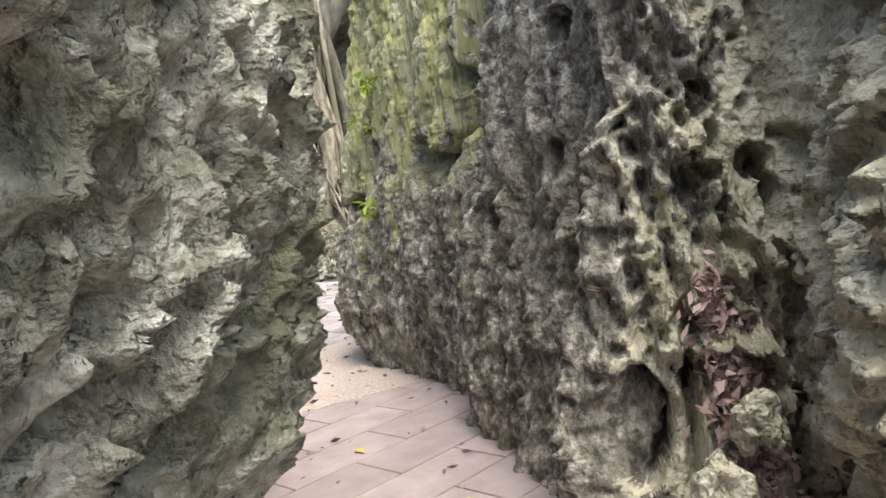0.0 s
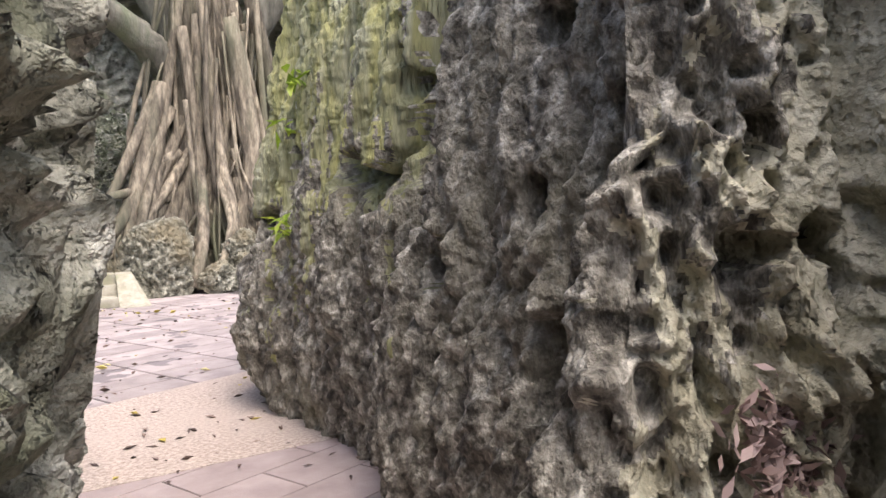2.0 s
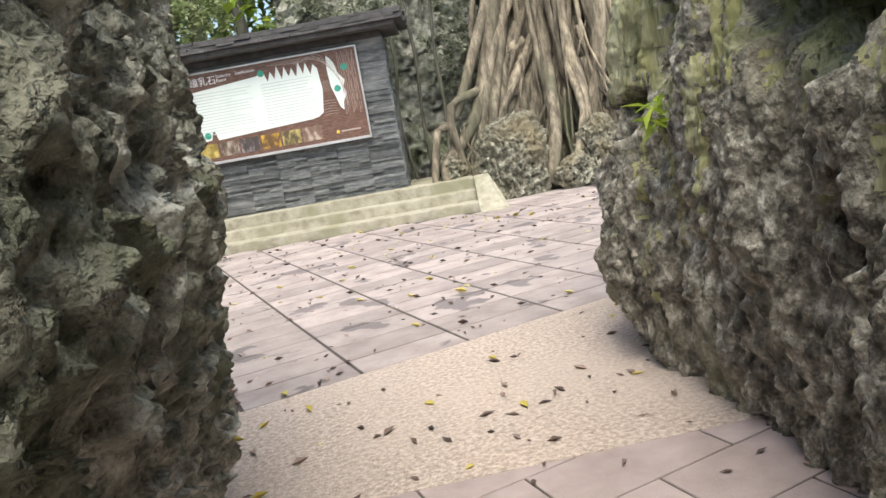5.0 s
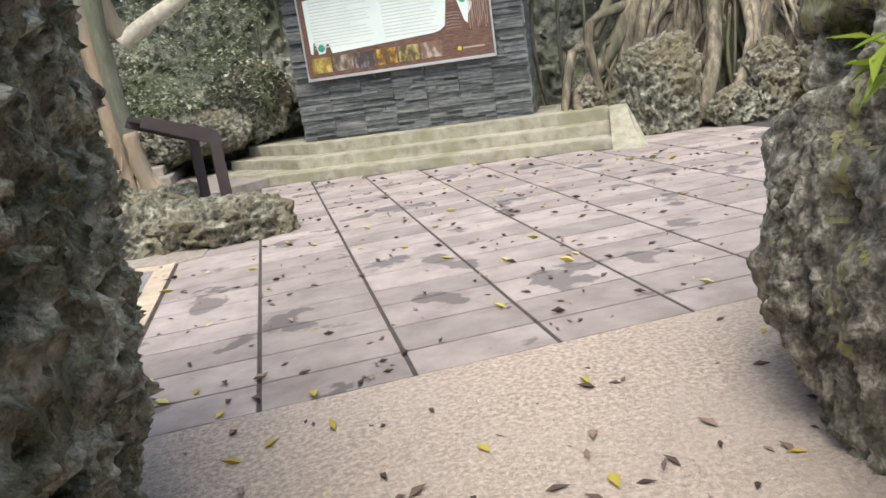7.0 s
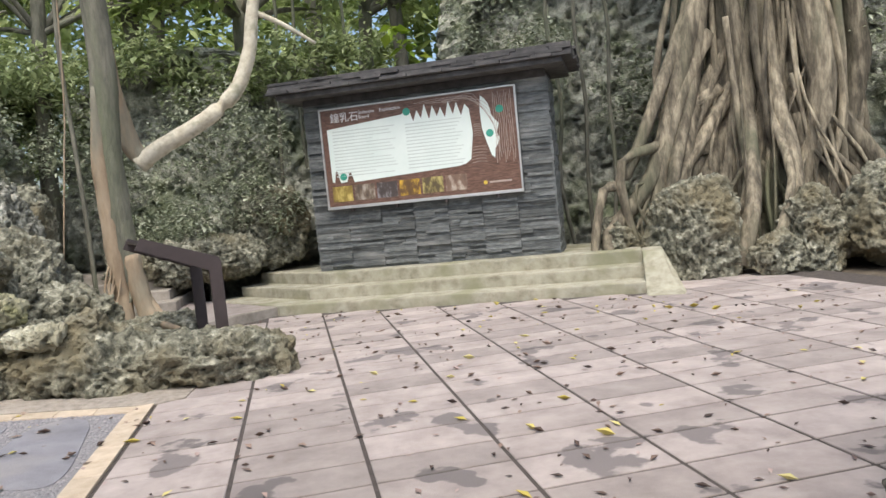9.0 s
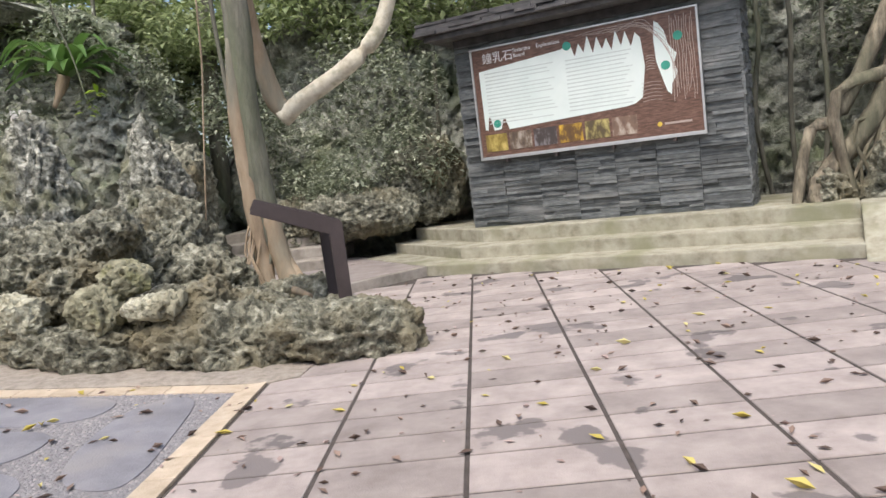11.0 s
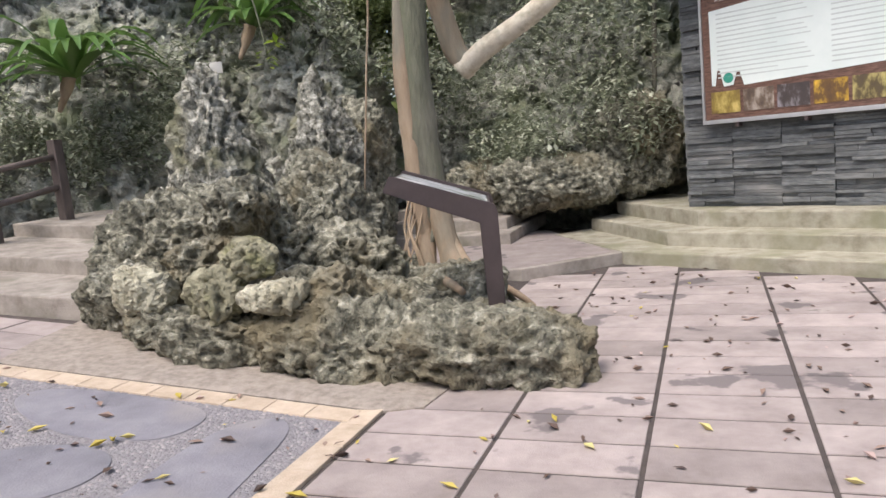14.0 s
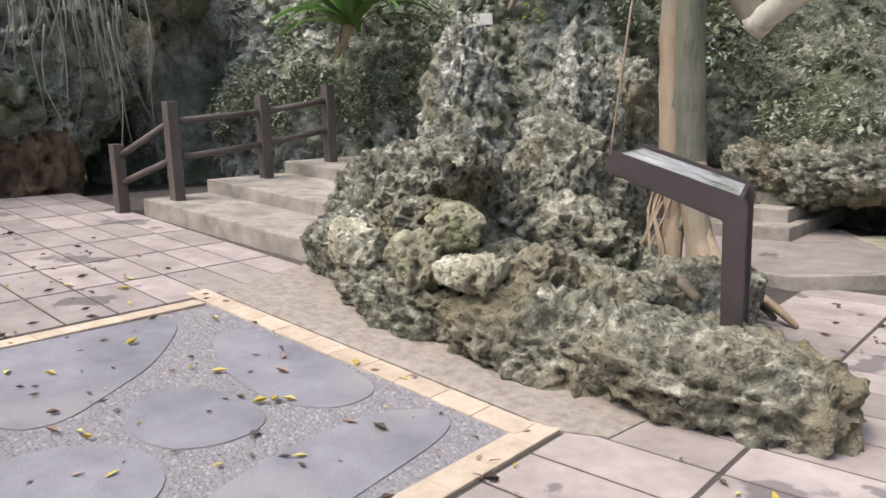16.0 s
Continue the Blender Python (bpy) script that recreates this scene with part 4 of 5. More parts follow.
landing = tagged(part("landing", prism([(0.45, 14.02), (0.95, 14.02), (2.02, 14.95), (1.2, 16.3), (0.6, 17.2), (-1.6, 17.2), (-1.6, 14.02)], -0.07, 0.135, 0.015), STEPSTONE), "low paved landing with a concrete kerb", "landing", kind="structure")
part("paving", prism([(0.5, 14.12), (0.93, 14.12), (1.86, 14.95), (1.1, 16.2), (0.5, 17.1), (-1.5, 17.1), (-1.5, 14.12)], 0.12, 0.139, 0.003), TILE, landing)
back_steps = tagged(new("back_steps"), "rough concrete steps leading up between the rocks", "steps", kind="structure")
for i in range(4):
    part("step", bm_box(-1.7, 15.9 + 0.42 * i, 0.1, 0.35 - 0.15 * i, 18.3, 0.30 + 0.165 * i, 0.02), STEPSTONE, back_steps)

# steps on the west side
west_steps = tagged(new("west_steps"), "wide grey concrete steps with worn edges climbing between rocks", "steps", kind="structure")
for i, (y, xr, h) in enumerate(((11.18, -2.2, 0.21), (12.06, -2.6, 0.38), (13.3, -3.2, 0.55))):
    part("step", prism([(xr, y + 0.12), (-5.75, y), (-5.75, 16.5), (xr, 16.5)], lambda x, y2: rise(x) - 0.07, lambda x, y2, h=h: rise(x) + h, 0.02), STEPSTONE, west_steps)

# ---------------------------------------------------------------- handrail by the steps
fence = new("handrail")
fence.location = (-5.4, 12.6, 1.0)
tagged(fence, "dark brown post-and-rail fence beside the steps", "fence")


def fpart(name, bm, m=RAILWOOD):
    bmesh.ops.translate(bm, verts=bm.verts, vec=-fence.location)
    return part(name, bm, m, fence)


POSTS = [(-6.08, 11.06, 0.60, 0.85), (-5.40, 11.45, 0.76, 1.18), (-5.45, 12.78, 0.92, 1.11), (-5.37, 13.84, 1.09, 1.09)]
for x, y, z, h in POSTS:
    bm = bm_box(x - 0.07, y - 0.07, z - 0.1, x + 0.07, y + 0.07, z + h, 0.012)
    fpart("post", bm)
for (a, b) in zip(POSTS, POSTS[1:]):
    for f in (0.42, 0.80):
        pa = np.array([a[0], a[1], a[2] + a[3] * f])
        pb = np.array([b[0], b[1], b[2] + b[3] * f])
        v, fc = tube([pa, pb], [0.042, 0.042], 10)
        me = mesh_of("rail", v - np.array(fence.location), fc)
        part("rail", me, RAILWOOD, fence)

# ---------------------------------------------------------------- the notice wall
wall = new("notice_wall")
wall_m = Matrix.Translation((W0.x, W0.y, 0.51)) @ Euler((0, 0, math.atan2(U.y, U.x))).to_matrix().to_4x4()
wall.matrix_world = wall_m
tagged(wall, "free-standing notice wall clad in grey stacked ledgestone under a slate roof", "notice wall")
WW, WH = 3.96, 2.75


def wpart(name, bm, m, label="", parent=None):
    return part(name, bm, m, parent or wall, label)


wpart("core", bm_box(0.03, 0.035, -0.05, WW - 0.03, 0.95, WH + 0.1, 0.01), DARKSLATE)
rng = np.random.default_rng(31)
rest = bmesh.new()
stones = 0
CW = WW / 7
for c in range(7):
    z = 0.0
    while z < WH - 0.02:
        h = min(rng.uniform(0.03, 0.068), WH - z)
        cut = rng.uniform(0.3, 0.7)
        splits = (0, 1) if rng.random() < 0.6 else (0, cut, 1)
        for s0, s1 in zip(splits, splits[1:]):
            p = rng.uniform(0.0, 0.06)
            x0, x1 = c * CW + CW * s0 - (rng.uniform(0, 0.03) if c == 0 and s0 == 0 else 0), c * CW + CW * s1 + (rng.uniform(0, 0.03) if c == 6 and s1 == 1 else 0)
            if stones < 295 and (z < 1.05 or c in (0, 6)):
                stones += 1
                wpart("stone", bm_box(x0 + 0.0015, -p, z + 0.0015, x1 - 0.0015, 0.034, z + h - 0.0015, 0.003), LEDGE)
            else:
                box(rest, x0 + 0.0015, -min(p, 0.03), z + 0.0015, x1 - 0.0015, 0.034, z + h - 0.0015)
        z += h
z = 0.0
while z < WH - 0.01:
    h = min(rng.uniform(0.04, 0.08), WH - z)
    for sx in (-0.03, WW):
        y = 0.0
        while y < 0.94:
            dy = min(rng.uniform(0.18, 0.4), 0.95 - y)
            p = rng.uniform(0, 0.025)
            box(rest, sx - (p if sx < 0 else 0), y, z + 0.0015, sx + 0.03 + (p if sx > 0 else 0), y + dy - 0.002, z + h - 0.0015)
            y += dy
    z += h
tagged(wpart("stone_cladding", rest, LEDGE), kind="stuff")
roof = wpart("roof", bm_box(-0.32, -0.42, WH + 0.10, WW + 0.32, 1.2, WH + 0.18, 0.01), DARKSLATE, "dark slate-edged roof slab")
wpart("lintel", bm_box(-0.02, -0.05, WH - 0.02, WW + 0.02, 1.0, WH + 0.10, 0.01), DARKSLATE)
for r in range(4):
    z0 = WH + 0.18 + 0.05 * r
    x = -0.44
    while x < WW + 0.42:
        w = rng.uniform(0.25, 0.6)
        o = rng.uniform(-0.05, 0.03) + 0.03 * r
        part("slate", bm_box(x, -0.50 + o, z0 + 0.002, min(x + w - 0.004, WW + 0.46), 0.0, z0 + 0.048, 0.006), DARKSLATE, roof)
        x += w
    for sx, s in ((-0.46, 1), (WW + 0.08, 1)):
        y = 0.0
        while y < 1.15:
            w = rng.uniform(0.25, 0.5)
            o = rng.uniform(-0.03, 0.03)
            part("slate", bm_box(sx + o, y + 0.002, z0 + 0.002, sx + 0.40 + o, min(y + w, 1.25), z0 + 0.048, 0.006), DARKSLATE, roof)
            y += w
part("roof_top", bm_box(-0.3, -0.35, WH + 0.17, WW + 0.3, 1.15, WH + 0.385, 0.01), DARKSLATE, roof)

# the board on it; board coordinates run from 0 to 1 across and from 0 to 1 up
board = new("notice_board")
BW, BH = 3.19, 1.57
board.matrix_world = wall_m @ Matrix.Translation((0.30, -0.10, 1.06)) @ Euler((0, 0, 0)).to_matrix().to_4x4()
tagged(board, "large brown notice board about stalactites with pale text field and photos", "notice board")


def flat(name, pts, depth, m, parent=board, label=""):
    bm = bmesh.new()
    f = [bm.verts.new((x * BW, -0.034 - depth, y * BH)) for x, y in pts]
    b = [bm.verts.new((x * BW, -0.020, y * BH)) for x, y in pts]
    n = len(pts)
    bm.faces.new(f)
    for i in range(n):
        bm.faces.new((f[i], b[i], b[(i + 1) % n], f[(i + 1) % n]))
    bmesh.ops.recalc_face_normals(bm, faces=bm.faces)
    return part(name, bm, m, parent, label)


part("backing", bm_box(0, -0.030, 0, BW, 0.10, BH, 0.004), BOARDBROWN, board)
fr = bmesh.new()
box(fr, -0.03, -0.055, -0.05, BW + 0.03, 0.0, -0.002, 0.005)
part("frame_rail", fr, ALU, board, "grey metal lower rail")
part("frame_rail", bm_box(-0.03, -0.05, BH + 0.002, BW + 0.03, 0.0, BH + 0.025, 0.004), ALU, board)
part("frame_side", bm_box(-0.03, -0.05, -0.002, -0.002, 0.0, BH + 0.002, 0.004), ALU, board)
part("frame_side", bm_box(BW + 0.002, -0.05, -0.002, BW + 0.03, 0.0, BH + 0.002, 0.004), ALU, board)
for x in (0.12, 0.36, 0.62, 0.88):
    part("bracket", bm_box(x * BW - 0.02, -0.05, -0.10, x * BW + 0.02, 0.06, -0.05, 0.004), BROWNMETAL, board)
top = []
xs_ = np.linspace(0.47, 0.755, 15)
for i, x in enumerate(xs_):
    top.append((x, (0.80 if i % 2 else 0.915 + 0.03 * math.sin(i * 2.1)) - (0.02 if i % 4 == 1 else 0)))
field = [(0.03, 0.255), (0.028, 0.80), (0.43, 0.865), *top, (0.775, 0.84), (0.785, 0.60), (0.765, 0.34), (0.735, 0.30), (0.70, 0.285), (0.15, 0.235), (0.135, 0.34), (0.125, 0.345), (0.11, 0.245), (0.075, 0.24), (0.062, 0.36), (0.052, 0.365), (0.043, 0.25)]
flat("text_field", field[::-1], 0.002, BOARDWHITE, label="pale green-white field with stalactite outline")
drop = [(0.835, 0.95), (0.828, 0.80), (0.832, 0.62), (0.848, 0.50), (0.868, 0.36), (0.884, 0.33), (0.889, 0.42), (0.915, 0.50), (0.903, 0.58), (0.915, 0.66), (0.885, 0.74), (0.872, 0.86), (0.850, 0.93)]
flat("drop_field", drop, 0.002, BOARDWHITE)
for i in range(15):
    y = 0.765 - 0.033 * i
    wd = 0.335 - (0.12 if i in (3, 8, 13) else 0.01 * (i * 7 % 4))
    flat("text_line", [(0.055, y), (0.055 + wd, y), (0.055 + wd, y + 0.008), (0.055, y + 0.010)], 0.004, INK)
for i in range(14):
    y = 0.755 - 0.034 * i
    wd = 0.29 - 0.012 * (i * 5 % 4)
    flat("text_line", [(0.445, y), (0.445 + wd, y), (0.445 + wd, y + 0.008), (0.445, y + 0.010)], 0.004, INK)
for cx, cy in ((0.458, 0.885), (0.093, 0.30), (0.868, 0.575), (0.925, 0.80)):
    flat("green_dot", [(cx + 0.019 * math.cos(t), cy + 0.038 * math.sin(t)) for t in np.linspace(0, 2 * math.pi, 20, endpoint=False)], 0.004, GREENINK)
LINE = material("pale_brown_print", [(0.3, (0.36, 0.28, 0.24)), (0.7, (0.48, 0.39, 0.34))], 5, 0.5, 0.0)


def ribbon(pts, w=0.0022):
    p = smooth_path([(x, y, 0) for x, y in pts], 16)[:, :2]
    d = np.gradient(p, axis=0)
    nn = np.stack([-d[:, 1], d[:, 0] * 4], -1)
    nn /= np.linalg.norm(nn * np.array([BW, BH]), axis=1)[:, None] + 1e-9
    a, c = p + nn * w * 2, p - nn * w * 2
    flat("grain_line", [tuple(v) for v in np.concatenate([a, c[::-1]])], 0.0025, LINE)


rng = np.random.default_rng(44)
for i in range(10):
    x = 0.895 + 0.0098 * i
    ribbon([(x + rng.normal(0, 0.002), y) for y in np.linspace(0.97 - 0.02 * (i % 3), 0.27 + 0.03 * (i % 4), 8)], 0.0016)
for i in range(12):
    y = 0.56 + 0.022 * i if i < 6 else 0.30 + 0.03 * (i - 6)
    ribbon([(0.790 if i < 6 else 0.765, y), (0.805, y + 0.01), (0.825 if i < 6 else 0.845, y)], 0.0016)
for i in range(7):
    ribbon([(0.50 + 0.03 * i, 0.955 - 0.006 * i), (0.62 + 0.02 * i, 0.975 - 0.02 * (i % 3)), (0.74 + 0.012 * i, 0.95 - 0.01 * (i % 2)), (0.84 + 0.01 * i, 0.90 - 0.05 * i), (0.885 + 0.004 * i, 0.80 - 0.07 * i)], 0.0016)
PHOTO = [((0.30, 0.22, 0.05), (0.62, 0.48, 0.16), (0.10, 0.06, 0.03)), ((0.14, 0.10, 0.07), (0.42, 0.36, 0.30), (0.07, 0.05, 0.04)), ((0.07, 0.055, 0.05), (0.28, 0.26, 0.27), (0.05, 0.04, 0.04)), ((0.16, 0.09, 0.03), (0.75, 0.46, 0.05), (0.09, 0.05, 0.03)), ((0.12, 0.09, 0.04), (0.50, 0.42, 0.16), (0.08, 0.06, 0.05)), ((0.22, 0.14, 0.10), (0.52, 0.44, 0.36), (0.12, 0.08, 0.06))]
for i, (a, b, c) in enumerate(PHOTO):
    m = material("photo_print", [(0.3, c), (0.48, a), (0.62, b)], 4.5, 0.45, 0.0, stretch=(1.5, 1.5, 0.8))
    x0 = 0.025 + 0.120 * i
    flat("photo", [(x0, 0.045), (x0 + 0.108, 0.045), (x0 + 0.108, 0.205), (x0, 0.205)], 0.003, m, label="small colour photo of cave formations")
flat("caption_bar", [(0.845, 0.085), (0.955, 0.085), (0.955, 0.103), (0.845, 0.103)], 0.002, LINE)
flat("round_mark", [(0.825 + 0.010 * math.cos(a), 0.094 + 0.020 * math.sin(a)) for a in np.linspace(0, 2 * math.pi, 16, endpoint=False)], 0.002, YELLOWINK)


def writing(name, body, size, m, parent, mw, label=""):
    cu = bpy.data.curves.new(name, "FONT")
    cu.body, cu.size, cu.extrude = body, size, 0.002
    tmp = bpy.data.objects.new(name, cu)
    scene.collection.objects.link(tmp)
    me = bpy.data.meshes.new_from_object(tmp.evaluated_get(bpy.context.evaluated_depsgraph_get()))
    bpy.data.objects.remove(tmp)
    ob = part(name, me, m, parent, label)
    ob.matrix_basis = mw
    return ob


upright = Euler((math.pi / 2, 0, 0)).to_matrix().to_4x4()
writing("title", "鐘乳石", 0.165, WHITEINK, board, Matrix.Translation((0.05 * BW, -0.036, 0.872 * BH)) @ upright, "white painted title characters")
for word, x, y in (("Stalactite", 0.205, 0.925), ("Explanation", 0.318, 0.925), ("Board", 0.205, 0.878)):
    writing("title_word", word, 0.075, WHITEINK, board, Matrix.Translation((x * BW, -0.036, y * BH)) @ upright)

# ---------------------------------------------------------------- the lectern sign
lectern = new("lectern_sign")
LY = Vector((1.56, 10.95, 0.0))
lec_m = Matrix.Translation(LY) @ Euler((0, 0, math.radians(17.7))).to_matrix().to_4x4()
lectern.matrix_world = lec_m
tagged(lectern, "dark brown metal lectern sign with a sloping printed panel", "lectern sign")
LW = 1.05
for y in (0.0, LW - 0.03):
    bm = bmesh.new()
    pts = [(-0.06, 0.20), (0.055, 0.20), (0.055, 1.13), (0.035, 1.175), (-0.66, 1.43), (-0.72, 1.32), (-0.07, 1.05)]
    a = [bm.verts.new((x, y, z)) for x, z in pts]
    b = [bm.verts.new((x, y + 0.04, z)) for x, z in pts]
    bm.faces.new(a)
    bm.faces.new(b[::-1])
    for i in range(len(pts)):
        bm.faces.new((a[i], b[i], b[(i + 1) % len(pts)], a[(i + 1) % len(pts)]))
    bmesh.ops.recalc_face_normals(bm, faces=bm.faces)
    bmesh.ops.bevel(bm, geom=list(bm.edges), offset=0.006, segments=2, affect="EDGES")
    part("leg", bm, BROWNMETAL, lectern)


def sloped(x0, x1, y0, y1, dz, th):
    bm = bmesh.new()
    f = lambda x: 1.172 - (x - 0.035) * (1.44 - 1.175) / 0.725 + dz
    vs = [bm.verts.new((x, y, f(x) + t)) for t in (-th, 0) for x, y in ((x0, y0), (x1, y0), (x1, y1), (x0, y1))]
    for i in ((0, 3, 2, 1), (4, 5, 6, 7), (0, 1, 5, 4), (1, 2, 6, 5), (2, 3, 7, 6), (3, 0, 4, 7)):
        bm.faces.new([vs[j] for j in i])
    bmesh.ops.recalc_face_normals(bm, faces=bm.faces)
    return bm


part("panel", sloped(-0.67, 0.02, 0.042, LW - 0.032, -0.026, 0.03), BROWNMETAL, lectern)
# print colours; the whitish stops paint the reflection on the panel
PRINT = material("lectern_print_and_reflection", [(0.3, (0.10, 0.14, 0.07)), (0.5, (0.45, 0.47, 0.48)), (0.7, (0.72, 0.72, 0.74))], 4.0, 0.25, 0.0)
part("print", sloped(-0.65, 0.0, 0.07, LW - 0.06, -0.022, 0.003), PRINT, lectern, "glossy printed photo panel with a white reflection painted into its colours")

# ---------------------------------------------------------------- trees
def limb(name, pts, radii, mat, parent=None, sides=14, n=16, wob=0.12, seed=0, label=""):
    p = smooth_path(pts, n)
    r = np.interp(np.linspace(0, 1, n), np.linspace(0, 1, len(radii)), radii)
    v, f = tube(p, r, sides, wob, seed)
    if parent:
        v = v - np.array(parent.location)
    return part(name, mesh_of(name, v, f), mat, parent, label)


def leaf_cloud(centres, radii, count, size, seed, flat_top=0.6, long=2.0, droop=0.3):
    """Many small folded leaves in and on ellipsoids, as one mesh."""
    rng = np.random.default_rng(seed)
    cen, rad = np.array(centres, float), np.array(radii, float)
    k = rng.integers(0, len(cen), count)
    u = rng.normal(size=(count, 3))
    u /= np.linalg.norm(u, axis=1)[:, None]
    p = cen[k] + u * rad[k] * (rng.random(count) ** 0.45)[:, None]
    p += 0.25 * np.mean(rad) * np.stack([fbm(p * 1.3 + s, 2, seed) for s in (0, 9, 18)], -1)
    a = rng.uniform(0, 2 * math.pi, count)
    tilt = rng.normal(-droop, 0.45, count)
    d = np.stack([np.cos(a) * np.cos(tilt), np.sin(a) * np.cos(tilt), np.sin(tilt)], -1)
    s = np.cross(d, (0, 0, 1))
    s /= np.linalg.norm(s, axis=1)[:, None] + 1e-6
    s = s * 0.85 + 0.5 * rng.normal(size=(count, 3)) * 0.5
    L = size * rng.uniform(0.6, 1.35, count)[:, None]
    Wd = L / long
    up = np.cross(s, d) * 0.12 * L
    v = np.stack([p, p + d * L * 0.45 + s * Wd * 0.5 + up, p + d * L, p + d * L * 0.45 - s * Wd * 0.5 + up], 1).reshape(-1, 3)
    b = np.arange(count)[:, None] * 4
    return v, np.concatenate([b + np.array([0, 1, 2]), b + np.array([0, 2, 3])], 0).reshape(-1, 3)


def leaf_mesh(name, v, f, mat):
    # each leaf keeps its own two triangles together
    me = mesh_of(name, v, f, True)
    me.materials.append(mat)
    return me


tree = new("plaza_tree")
tree.location = (0.35, 13.3, 0.2)
tagged(tree, "slim grey tree with peeled tan bark and a pale branch", "tree")
limb("trunk", [(0.27, 13.3, 0.62), (0.25, 13.3, 1.0), (0.22, 13.3, 1.5), (0.20, 13.3, 2.6), (0.25, 13.3, 4.0), (0.1, 13.4, 7.5)], [0.11, 0.17, 0.165, 0.155, 0.155, 0.14], BARK, tree, 16, 26, 0.16, 4)
limb("leg", [(0.17, 13.25, 1.2), (0.17, 13.2, 0.7), (0.22, 13.05, 0.28), (0.20, 12.95, -0.05)], [0.10, 0.105, 0.10, 0.10], TANBARK, tree, 12, 14, 0.18, 14)
limb("leg", [(0.30, 13.25, 1.2), (0.38, 13.2, 0.72), (0.53, 13.05, 0.28), (0.66, 12.95, -0.05)], [0.12, 0.12, 0.115, 0.12], TANBARK, tree, 12, 14, 0.18, 15)
rng = np.random.default_rng(70)
for k in range(9):
    x0, x1 = rng.uniform(0.05, 0.2), rng.uniform(-0.08, 0.3)
    limb("rootlet", [(x0, 13.14, rng.uniform(0.9, 1.35)), (x0 - 0.04 + rng.normal(0, 0.03), 13.06, 0.8), (x1 + rng.normal(0, 0.04), 12.92, 0.35), (x1, 12.85, 0.02)], [0.012, 0.010, 0.008], TANBARK, tree, 6, 10, 0.3, 70 + k)
limb("peeled_strip", [(0.20, 13.17, 0.6), (0.16, 13.19, 0.95), (0.12, 13.215, 1.6), (0.10, 13.215, 2.4), (0.15, 13.20, 3.3)], [0.07, 0.10, 0.105, 0.10, 0.04], TANBARK, tree, 12, 18, 0.2, 5, "tan peeled bark")
for i, (x, y) in enumerate([(0.95, 13.0), (1.1, 12.9), (-0.15, 12.85)]):
    limb("root", [(0.33 + 0.1 * (x - 0.3), 13.25 + 0.1 * (y - 13.3), 0.75), ((x + 0.3) / 2, (y + 13.2) / 2, 0.32), (x, y, 0.16), (x + 0.35 * (x - 0.3), y + 0.35 * (y - 13.3), 0.02)], [0.05, 0.055, 0.04, 0.02], TANBARK if i % 2 else BARK, tree, 8, 10, 0.2, 40 + i)

limb("hooked_limb", [(0.15, 13.45, 5.2), (0.10, 14.0, 4.2), (0.12, 14.35, 3.4), (0.25, 14.5, 2.7), (0.40, 14.5, 2.48)], [0.15, 0.14, 0.13, 0.135, 0.12], TANBARK, tree, 14, 22, 0.15, 6)
limb("branch", [(0.32, 14.48, 2.42), (0.62, 14.45, 2.62), (1.25, 14.4, 2.95), (1.75, 14.4, 3.35), (2.0, 14.4, 3.9), (2.15, 14.4, 4.7), (2.5, 14.5, 6.0)], [0.13, 0.12, 0.115, 0.105, 0.10, 0.085, 0.06], PALEBARK, tree, 12, 26, 0.12, 7, "pale bare branch")
limb("twig", [(2.1, 14.4, 4.45), (2.5, 14.4, 4.25), (2.95, 14.4, 3.95)], [0.045, 0.035, 0.02], PALEBARK, tree, 8, 9, 0.1, 8)

limb("root", [(0.45, 12.85, 0.35), (0.60, 12.3, 0.42), (0.85, 11.9, 0.45), (1.05, 11.7, 0.40)], [0.055, 0.045, 0.04, 0.03], TANBARK, tree, 10, 14, 0.3, 61)
# the banyan with its curtain of roots
banyan = new("banyan_tree")
BX, BY = 10.2, 14.6
banyan.location = (BX, BY, 0.2)
tagged(banyan, "old banyan tree whose hanging roots have fused into a ribbed trunk", "tree")
limb("trunk", [(BX, BY, 0.0), (BX - 0.1, BY, 2.2), (BX + 0.1, BY, 4.5), (BX - 0.3, BY + 0.2, 8.5)], [1.35, 0.95, 0.85, 0.6], ROOTBARK, banyan, 22, 24, 0.25, 2)
rng = np.random.default_rng(12)
for i in range(112):
    an = -2.95 + 3.3 * (i // 4) / 28 + rng.normal(0, 0.07)
    r0, r1, h = rng.uniform(0.95, 1.9), rng.uniform(0.8, 1.25), rng.uniform(2.2, 7.0)
    c, s = math.cos(an), math.sin(an)
    tw = rng.normal(0, 0.24, 3)
    pts = [(BX + c * r0 * 1.25 + rng.normal(0, 0.15), BY + s * r0, 0.12), (BX + c * r0 + tw[0], BY + s * r0 * 0.92, 0.22 * h), (BX + c * (0.6 * r0 + 0.4 * r1) + tw[1], BY + s * r1, 0.5 * h), (BX + c * r1 * 0.95 + tw[2], BY + s * r1 * 0.95, h)]
    k = (rng.uniform(0.10, 0.19), rng.uniform(0.018, 0.03), rng.uniform(0.04, 0.08), rng.uniform(0.02, 0.05))[i % 4]
    limb("root", pts, [k * 1.25, k * 0.85, k * 1.1, k * 0.8], ROOTBARK, banyan, 9, 13, 0.45, 100 + i)
